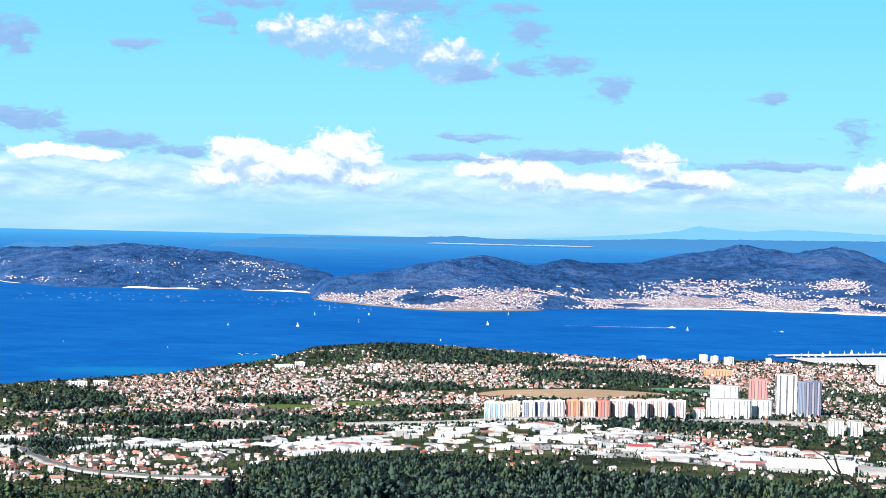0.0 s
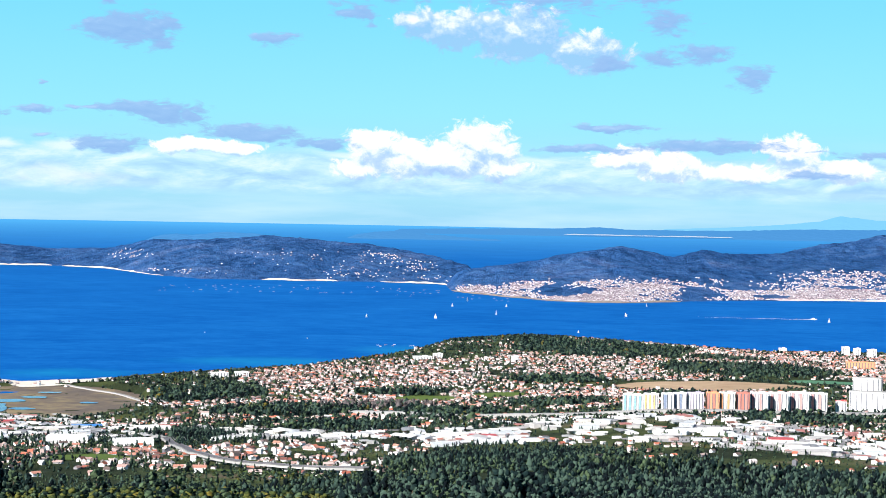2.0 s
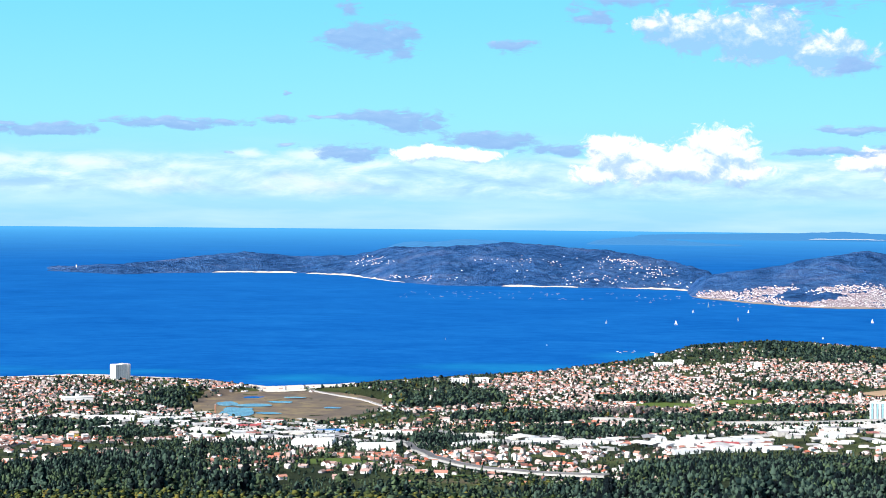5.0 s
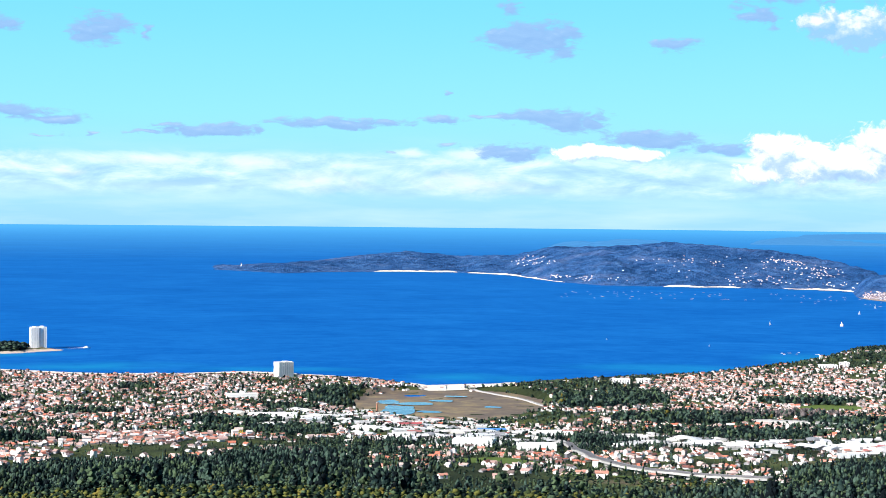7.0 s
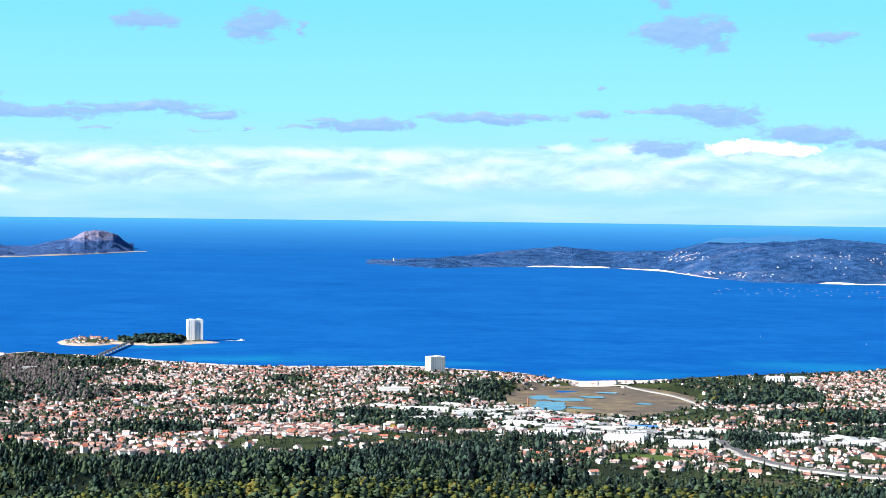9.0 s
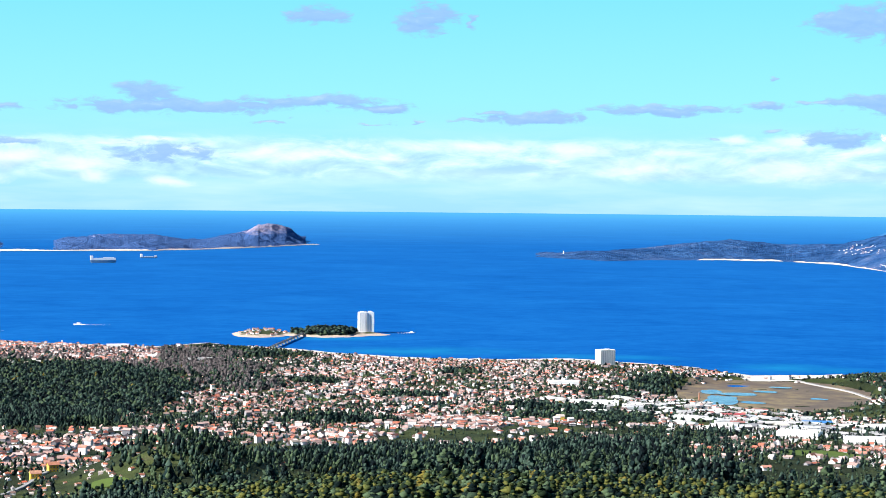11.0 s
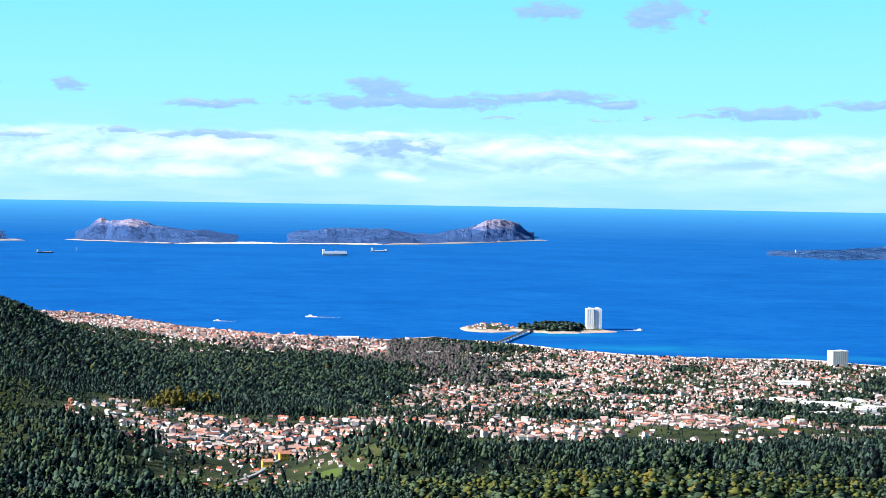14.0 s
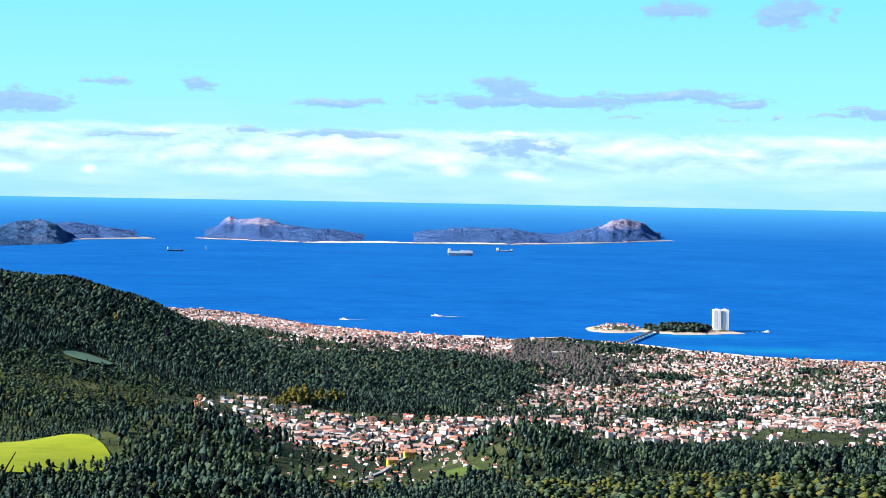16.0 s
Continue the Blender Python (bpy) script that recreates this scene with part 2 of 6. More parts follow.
PAINTS = [(0.84, 0.83, 0.84), (0.72, 0.64, 0.63), (0.86, 0.85, 0.86), (0.52, 0.40, 0.37), (0.84, 0.82, 0.82), (0.30, 0.29, 0.31), (0.84, 0.84, 0.86), (0.78, 0.72, 0.72), (0.15, 0.15, 0.17), (0.80, 0.76, 0.74)]
CLAYS = [(0.50, 0.24, 0.18), (0.42, 0.28, 0.25), (0.20, 0.09, 0.075), (0.56, 0.42, 0.39), (0.52, 0.17, 0.11), (0.15, 0.11, 0.10), (0.66, 0.60, 0.59), (0.46, 0.32, 0.29)]
WALLS = picked("render_walls", PAINTS)
HOUSE_WALL = picked("house_render", PAINTS, 0.85, one_of, 0.3, 2.0)
HOUSE_ROOF = picked("house_clay_tiles", [(0.52, 0.20, 0.12), (0.44, 0.24, 0.18), (0.24, 0.10, 0.07), (0.58, 0.30, 0.20), (0.56, 0.13, 0.07), (0.20, 0.13, 0.11), (0.60, 0.50, 0.46), (0.50, 0.22, 0.14)], 0.9, one_of, 0.4, 5.0)
ROOFS = picked("clay_roof", CLAYS, 0.9)
# paints for the far shore, muted and cooled to carry the haze
HAZED_WALLS = picked("hazed_render_walls", [(0.74, 0.72, 0.76), (0.58, 0.48, 0.50), (0.80, 0.78, 0.80), (0.36, 0.32, 0.37), (0.66, 0.60, 0.62)], 0.9)
HAZED_ROOFS = picked("hazed_clay_roof", [(0.22, 0.16, 0.19), (0.28, 0.23, 0.26), (0.17, 0.13, 0.17), (0.32, 0.29, 0.33)], 0.9)
SHED_WALL = picked("metal_sheet_wall", [(0.80, 0.80, 0.80), (0.72, 0.73, 0.75), (0.82, 0.80, 0.76), (0.60, 0.63, 0.66), (0.78, 0.74, 0.68), (0.50, 0.49, 0.48)], 0.8, one_of, 0.35, 1.5, 0.1)
SHED_ROOF = picked("metal_sheet_roof", [(0.78, 0.78, 0.78), (0.70, 0.71, 0.73), (0.82, 0.80, 0.77), (0.50, 0.50, 0.50), (0.74, 0.70, 0.66), (0.30, 0.31, 0.33), (0.80, 0.79, 0.78), (0.45, 0.20, 0.18)], 0.85, one_of, 0.4, 1.5, 0.08)
PALE_BAY = mat_mix("pale_balcony_render", (0.42, 0.43, 0.46), (0.55, 0.56, 0.58), 2.0)
GLASS_DARK, _k, _p = material("dark_window_glass", 0.15, 0.5)
_p.inputs["Base Color"].default_value = (0.12, 0.13, 0.16, 1)
PINE = mat_mix("conifer_needles", (0.002, 0.005, 0.007), (0.008, 0.020, 0.020), 1.2, 0.95, 0.1, 0.0, island, 0.40, (0.050, 0.084, 0.064))
LEAF = mat_mix("broadleaf_foliage", (0.002, 0.007, 0.007), (0.014, 0.028, 0.021), 1.2, 0.95, 0.1, 0.0, island, 0.40, (0.064, 0.098, 0.052))
GORSE = mat_mix("heath_and_gorse", (0.010, 0.020, 0.009), (0.040, 0.056, 0.018), 1.2, 0.95, 0.1, 0.0, island, 0.42, (0.095, 0.100, 0.026))
BARE = mat_mix("bare_twigs", (0.060, 0.054, 0.056), (0.145, 0.125, 0.125), 1.2, 0.95, 0.1, 0.0, island, 0.3)
AUTUMN = mat_mix("autumn_foliage", (0.060, 0.052, 0.014), (0.13, 0.105, 0.02), 1.2, 0.95, 0.1, 0.0, island, 0.3, (0.12, 0.11, 0.03))
TWIG = mat_mix("dark_wet_bark", (0.010, 0.009, 0.008), (0.022, 0.020, 0.018), 9.0)
BARK = mat_mix("bark", (0.05, 0.035, 0.025), (0.11, 0.085, 0.06), 6.0)
SAND = mat_mix("pale_sand", (0.62, 0.56, 0.46), (0.74, 0.70, 0.62), 2.0)
ASPHALT = mat_mix("asphalt", (0.10, 0.10, 0.11), (0.17, 0.17, 0.18), 2.0)
CONCRETE = mat_mix("concrete", (0.26, 0.26, 0.26), (0.42, 0.41, 0.40), 1.0)
ROCK = mat_mix("granite_rock", (0.16, 0.14, 0.12), (0.34, 0.30, 0.26), 0.8, 0.9, 0.2, 0.3)
WHITE = mat_mix("white_paint", (0.76, 0.76, 0.75), (0.84, 0.84, 0.83), 2.0, 0.6, 0.3)
SAIL = mat_mix("sail_cloth", (0.80, 0.79, 0.76), (0.86, 0.85, 0.83), 2.0)
FIELD = mat_mix("grass_field", (0.13, 0.19, 0.012), (0.24, 0.29, 0.014), 0.35, 0.95, 0.1, 0.0, None, 0.3, (0.30, 0.33, 0.03))
BRICK = mat_mix("red_brick", (0.30, 0.14, 0.09), (0.42, 0.22, 0.15), 4.0)
EARTH = mat_mix("bare_earth", (0.30, 0.20, 0.12), (0.48, 0.35, 0.23), 0.25)
MUD = mat_mix("marsh_mud", (0.050, 0.050, 0.058), (0.15, 0.115, 0.085), 0.16, 0.7, 0.3, 0.0, None, 0.45, (0.36, 0.28, 0.13))


def ground_material():
    m, k, p = material("ground_cover", 0.95, 0.1)
    pos = place_of(k)
    n = k.noise(pos, 0.05, 5.0, 0.6, 0.4)
    n2 = k.noise(pos, 0.9, 5.0, 0.7)
    base = k.ramp(n, [(0.30, (0.009, 0.015, 0.009)), (0.46, (0.026, 0.038, 0.017)), (0.58, (0.065, 0.085, 0.028)), (0.72, (0.15, 0.12, 0.080))])
    base = k.mix(k.span(n2, 0.45, 0.75, 0.0, 0.5), base, (0.045, 0.05, 0.02))
    k.put(p.inputs["Base Color"], base)
    bump(k, p, n2, 0.7, 0.5)
    return m


def hazed_land_material(name, lo, mid, hi, rock, bare=(0.13, 0.11, 0.18), bare_share=0.22):
    """Woods and clearings mottled at three scales, with bare patches; takes tones already blued for haze."""
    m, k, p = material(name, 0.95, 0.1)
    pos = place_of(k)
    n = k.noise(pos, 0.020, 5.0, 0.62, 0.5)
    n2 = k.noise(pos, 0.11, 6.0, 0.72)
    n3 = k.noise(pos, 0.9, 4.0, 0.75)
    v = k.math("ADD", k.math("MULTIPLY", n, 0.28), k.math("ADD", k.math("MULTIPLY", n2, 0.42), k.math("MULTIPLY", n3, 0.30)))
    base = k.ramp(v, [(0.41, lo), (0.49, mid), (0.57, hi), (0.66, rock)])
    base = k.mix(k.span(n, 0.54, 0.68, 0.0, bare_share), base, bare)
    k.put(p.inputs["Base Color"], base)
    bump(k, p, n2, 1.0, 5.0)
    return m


def hazed_island_material():
    """Bare warm granite on the heights, dark scrub on the low saddles, both blued to stand for haze."""
    m, k, p = material("hazed_island_granite_and_scrub", 0.95, 0.1)
    pos = place_of(k)
    n2 = k.noise(pos, 0.10, 6.0, 0.72)
    n3 = k.noise(pos, 0.55, 5.0, 0.75)
    scrub = k.ramp(n3, [(0.34, (0.026, 0.080, 0.24)), (0.52, (0.054, 0.125, 0.32)), (0.70, (0.12, 0.18, 0.37))])
    stone = k.ramp(k.math("ADD", k.math("MULTIPLY", n2, 0.5), k.math("MULTIPLY", n3, 0.5)), [(0.36, (0.14, 0.17, 0.35)), (0.50, (0.30, 0.29, 0.43)), (0.64, (0.52, 0.43, 0.49))])
    high = k.math("ADD", k.span(k.split(pos)[2], 8.0, 17.0, -0.26, 0.24), n2)
    k.put(p.inputs["Base Color"], k.mix(k.span(high, 0.40, 0.62, 0.0, 1.0), scrub, stone))
    bump(k, p, n3, 0.9, 3.0)
    return m


GROUND = ground_material()
# haze across the bay is painted into these blue base colours
HAZED_WOOD = hazed_land_material("hazed_wooded_hills", (0.005, 0.032, 0.110), (0.020, 0.082, 0.235), (0.055, 0.140, 0.32), (0.15, 0.19, 0.35))
ISLE_WOOD = hazed_land_material("hazed_wooded_island", (0.010, 0.045, 0.130), (0.032, 0.090, 0.215), (0.075, 0.145, 0.28), (0.15, 0.18, 0.30), bare_share=0.2)
ISLE_ROCK = hazed_island_material()


def plain(name, colour, rough=0.7, spec=0.3):
    """One paint, weathered a little."""
    dull = tuple(c * 0.84 for c in colour)
    return mat_mix(name, dull, colour, 1.5, rough, spec)


# haze for the farthest land: a flat blue glow in place of its own colour
HAZE, _k, _p = material("distant_haze_blue_glow", 1.0, 0.0)
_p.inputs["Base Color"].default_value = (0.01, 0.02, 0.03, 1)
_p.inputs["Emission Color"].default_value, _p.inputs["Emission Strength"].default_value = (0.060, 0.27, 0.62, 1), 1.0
HAZE_PALE, _k, _p = material("distant_haze_pale_blue_glow", 1.0, 0.0)
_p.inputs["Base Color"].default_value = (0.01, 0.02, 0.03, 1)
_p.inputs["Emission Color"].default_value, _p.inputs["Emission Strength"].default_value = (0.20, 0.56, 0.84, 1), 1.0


# shallows over sand: heading, distance, half width in degrees, half depth
SHALLOWS = [(14.6, 640, 2.6, 34), (9.5, 590, 4.0, 22), (3.4, 548, 2.8, 18), (-8.6, 586, 4.2, 20), (-11.2, 634, 2.6, 12), (-3.0, 572, 3.5, 12)]


def sea_material(name, far=False):
    m = bpy.data.materials.new(name)
    m.use_nodes = True
    k = Nodes(m.node_tree)
    k.n.clear()
    pos = place_of(k)
    x, y, z = k.split(pos)
    heading = k.math("DEGREES", k.math("ARCTAN2", x, y))
    reach = k.vec("LENGTH", k.combine(x, y, 0.0))
    # wind lanes lie across the view, finer and finer
    lanes = k.combine(k.math("MULTIPLY", heading, 0.16), k.math("MULTIPLY", k.math("LOGARITHM", reach, 2.0), 9.0), 0.0)
    streak = k.noise(lanes, 1.6, 6.0, 0.62, 0.8)
    swell = k.noise(k.combine(k.math("MULTIPLY", heading, 1.3), k.math("MULTIPLY", k.math("LOGARITHM", reach, 2.0), 60.0), 0.0), 1.0, 5.0, 0.70, 0.2)
    ripple = k.noise(pos, 0.45, 4.0, 0.65)
    v = k.math("ADD", k.math("MULTIPLY", streak, 0.55), k.math("MULTIPLY", swell, 0.45))
    body = k.ramp(v, [(0.28, (0.002, 0.070, 0.29)), (0.47, (0.005, 0.100, 0.365)), (0.60, (0.008, 0.124, 0.41)), (0.78, (0.016, 0.160, 0.47))])
    near = None
    for a, r, wa, wr in SHALLOWS:
        d = k.vec("LENGTH", k.combine(k.math("MULTIPLY_ADD", heading, 1 / wa, -a / wa), k.math("MULTIPLY_ADD", reach, 1 / wr, -r / wr), 0.0))
        f = k.span(d, 1.1, 0.1, 0.0, 1.0, True)
        near = f if near is None else k.math("MAXIMUM", near, f)
    near = k.math("MULTIPLY", near, k.span(k.noise(pos, 0.05, 4.0, 0.6), 0.35, 0.65, 0.25, 0.80))
    body = k.mix(near, body, (0.010, 0.21, 0.42))
    dif = k.n.new("ShaderNodeBsdfDiffuse")
    k.put(dif.inputs["Color"], body)
    glo = k.n.new("ShaderNodeBsdfGlossy")
    glo.inputs["Roughness"].default_value = 0.35
    glo.inputs["Color"].default_value = (0.18, 0.62, 1.0, 1)
    b = k.n.new("ShaderNodeBump")
    b.inputs["Strength"].default_value, b.inputs["Distance"].default_value = 0.6, 0.4
    k.put(b.inputs["Height"], ripple)
    k.put(glo.inputs["Normal"], b.outputs[0])
    mx = k.n.new("ShaderNodeMixShader")
    fr = k.n.new("ShaderNodeFresnel")
    fr.inputs["IOR"].default_value = 1.33
    k.put(mx.inputs[0], k.math("MULTIPLY", k.math("POWER", fr.outputs[0], 5.5), 0.40))
    k.l.new(dif.outputs[0], mx.inputs[1])
    k.l.new(glo.outputs[0], mx.inputs[2])
    out = mx.outputs[0]
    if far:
        # distant water: horizon haze imitated by a blue glow that grows with distance
        haze_glow = k.n.new("ShaderNodeEmission")
        haze_glow.inputs["Color"].default_value = (0.09, 0.45, 0.90, 1)
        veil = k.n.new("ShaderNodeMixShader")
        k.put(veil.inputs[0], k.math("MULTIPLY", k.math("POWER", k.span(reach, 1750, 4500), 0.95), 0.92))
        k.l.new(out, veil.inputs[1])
        k.l.new(haze_glow.outputs[0], veil.inputs[2])
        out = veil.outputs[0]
    k.l.new(out, k.n.new("ShaderNodeOutputMaterial").inputs[0])
    return m


SEA, HAZED_SEA = sea_material("sea_water"), sea_material("distant_sea_water_with_haze", True)

# ---- mesh helpers ----
def mesh_of(name, verts, faces, mats, index=None, smooth=False):
    me = bpy.data.meshes.new(name)
    verts = np.asarray(verts, dtype=np.float32)
    me.vertices.add(len(verts))
    me.vertices.foreach_set("co", verts.ravel())
    sizes = np.concatenate([np.full(len(f), f.shape[1], dtype=np.int32) for f in faces])
    loops = np.concatenate([f.ravel() for f in faces]).astype(np.int32)
    me.loops.add(len(loops))
    me.loops.foreach_set("vertex_index", loops)
    me.polygons.add(len(sizes))
    me.polygons.foreach_set("loop_start", np.concatenate([[0], np.cumsum(sizes)[:-1]]).astype(np.int32))
    me.polygons.foreach_set("loop_total", sizes)
    for m in mats:
        me.materials.append(m)
    if index is not None:
        me.polygons.foreach_set("material_index", np.asarray(index, dtype=np.int32))
    me.polygons.foreach_set("use_smooth", np.full(len(sizes), smooth, dtype=bool))
    me.update(calc_edges=True)
    me.validate()
    return me


def hashed(ix, iy, seed):
    h = (ix.astype(np.int64) * 374761393 + iy.astype(np.int64) * 668265263 + seed * 974634777) & 0xFFFFFFFF
    h = ((h ^ (h >> 13)) * 1274126177) & 0xFFFFFFFF
    return ((h ^ (h >> 16)) & 0xFFFF) / 65535.0


def value_noise(x, y, seed):
    ix, iy = np.floor(x), np.floor(y)
    fx, fy = x - ix, y - iy
    fx, fy = fx * fx * (3 - 2 * fx), fy * fy * (3 - 2 * fy)
    a, b = hashed(ix, iy, seed), hashed(ix + 1, iy, seed)
    c, d = hashed(ix, iy + 1, seed), hashed(ix + 1, iy + 1, seed)
    return (a * (1 - fx) + b * fx) * (1 - fy) + (c * (1 - fx) + d * fx) * fy


def fbm(x, y, size, octaves=4, seed=0):
    """Rough noise between about -1 and 1; size: metres of its largest swell."""
    x, y = np.asarray(x, float), np.asarray(y, float)
    s, amp, tot = 0.0, 1.0, 0.0
    for i in range(octaves):
        k = 2.03 ** i / size
        s, tot, amp = s + amp * (value_noise(x * k, y * k, seed + i) * 2 - 1), tot + amp, amp * 0.5
    return s / tot


def polar(az, r):
    a = np.radians(az)
    return np.sin(a) * r, np.cos(a) * r


def step(v, a, b):
    t = np.clip((v - a) / (b - a), 0, 1)
    return t * t * (3 - 2 * t)


# ---- the ground on this side of the bay ----
SLOPE_R = (0, 1, 3, 12, 30, 60, 100, 160, 200, 250, 300, 340, 380, 450, 520, 600, 900)
SLOPE_Z = (51.80, 51.6, 51.0, 48.2, 44.0, 38.6, 32.6, 25.0, 20.6, 16.2, 12, 8.6, 5.6, 2.6, 1.3, 0.9, 0.9)
SHORE_AZ = (-60, -40, -33, -28, -26.6, -23.4, -20.8, -17.2, -15.5, -13.4, -11.6, -9.4, -5.8, -3.8, 0, 2.0, 4.2, 5.8, 11, 13.7, 15.7, 18, 21, 25.5, 30.2, 34, 42, 60)
SHORE_R = (760, 750, 740, 725, 714, 643, 616, 597, 612, 594, 576, 562, 557, 560, 545, 521, 528, 542, 578, 626, 690, 716, 706, 676, 692, 690, 700, 720)
# hills: heading, distance, half widths, height
HILLS = [(-35.5, 430, 6.3, 105, 26.3), (-31.0, 428, 0.9, 32, 2.8), (-28.9, 450, 1.1, 32, 3.2), (-16.3, 186, 2.0, 14, 4.2), (19, 655, 3.2, 40, 3.6), (26, 380, 7, 60, 4.5), (27, 122, 8, 22, 0.9), (17.8, 172, 2.6, 26, 2.6),
         (-4, 114, 10, 18, 3.2), (-18.5, 470, 3.0, 40, 1.8), (23, 560, 6, 60, 3.0), (-1.5, 545, 2.0, 14, 1.6), (-33, 152, 3.2, 20, 1.6), (-27.6, 188, 2.6, 11, 4.2), (23.4, 206, 2.6, 8, 2.0),
         (33, 480, 6, 60, 2.0), (3, 415, 3.5, 32, -3.4)]


def ground_z(x, y):
    r = np.hypot(x, y)
    az = np.degrees(np.arctan2(x, y))
    z = np.interp(r, SLOPE_R, SLOPE_Z)
    for a, d, w, e, h in HILLS:
        z = z + h * np.exp(-0.5 * ((az - a) / w) ** 2 - 0.5 * ((r - d) / e) ** 2)
    back = step(np.abs(az), 50, 90)
    z = z * (1 - back) + back * np.maximum(z, np.minimum(51.8, 51.8 - 0.02 * (r - 3)))
    lumps = step(r, 20, 120) * (1 - step(r, 420, 520) * 0.75)
    z = z + fbm(x, y, 60, 5, 3) * 1.7 * lumps
    shore = np.interp(az, SHORE_AZ, SHORE_R) + fbm(x, y, 40, 4, 8) * 5
    edge = shore - r
    edge = np.where(back > 0.5, 50, edge)
    # a low bank, then a beach that dips under the water
    z = np.minimum(z, np.where(edge > 200, 99.0, np.where(edge > 0, 0.12 + 0.02 * np.minimum(edge, 12) + 0.09 * np.maximum(edge - 12, 0), edge * 0.06)))
    z = np.where((edge < 0), np.maximum(edge * 0.06, -3.0), z)
    lagoon = ((az - 2.7) / 3.0) ** 2 + ((r - 470) / 36) ** 2
    z = np.where(lagoon < 1.25, np.minimum(z, 0.07 + 0.9 * np.clip(lagoon - 1.0, 0, 1) + 0.20 * fbm(x, y, 13, 3, 5)), z)
    return z


def make_ground():
    az = np.concatenate([np.arange(-180, -42, 3.0), np.arange(-42, -35.5, 0.5), np.arange(-35.5, 35.5, 0.2), np.arange(35.5, 42, 0.5), np.arange(42, 180, 3.0)])
    rs = np.concatenate([np.array([0.3, 0.6, 1, 2, 3, 5, 8, 12, 18, 26, 36, 48, 60]), np.linspace(70, 360, 150), np.linspace(362, 780, 190), np.array([900, 1200, 1800, 2800, 4800])])
    a, r = np.meshgrid(az, rs)
    x, y = polar(a, r)
    z = ground_z(x, y)
    n, m = len(rs), len(az)
    v = np.stack([x, y, z], -1).reshape(-1, 3)
    i = np.arange(n - 1)[:, None] * m + np.arange(m)[None, :]
    j = np.arange(n - 1)[:, None] * m + (np.arange(m)[None, :] + 1) % m
    f = np.stack([i, j, j + m, i + m], -1).reshape(-1, 4)
    v = np.concatenate([v, [[0, 0, EYE - 0.2]]])
    c = len(v) - 1
    fan = np.stack([np.full(m, c), (np.arange(m) + 1) % m, np.arange(m)], -1)
    ob = new("ground", mesh_of("ground", v, [f, fan], [GROUND], smooth=True))
    return tagged(ob, "hillside and coastal plain of scrub, grass and soil", "ground", kind="structure")


def make_sea(name, label, rs, mat):
    m = 256
    a = np.linspace(-180, 180, m, endpoint=False)
    v = []
    for r in rs:
        x, y = polar(a, r)
        v.append(np.stack([x, y, np.zeros(m)], -1))
    i, j = np.arange(m), (np.arange(m) + 1) % m
    f = [np.stack([k * m + i, k * m + j, k * m + m + j, k * m + m + i], -1) for k in range(len(rs) - 1)]
    ob = new(name, mesh_of(name, np.concatenate(v), [np.concatenate(f)], [mat]))
    return tagged(ob, label, "sea", kind="structure")


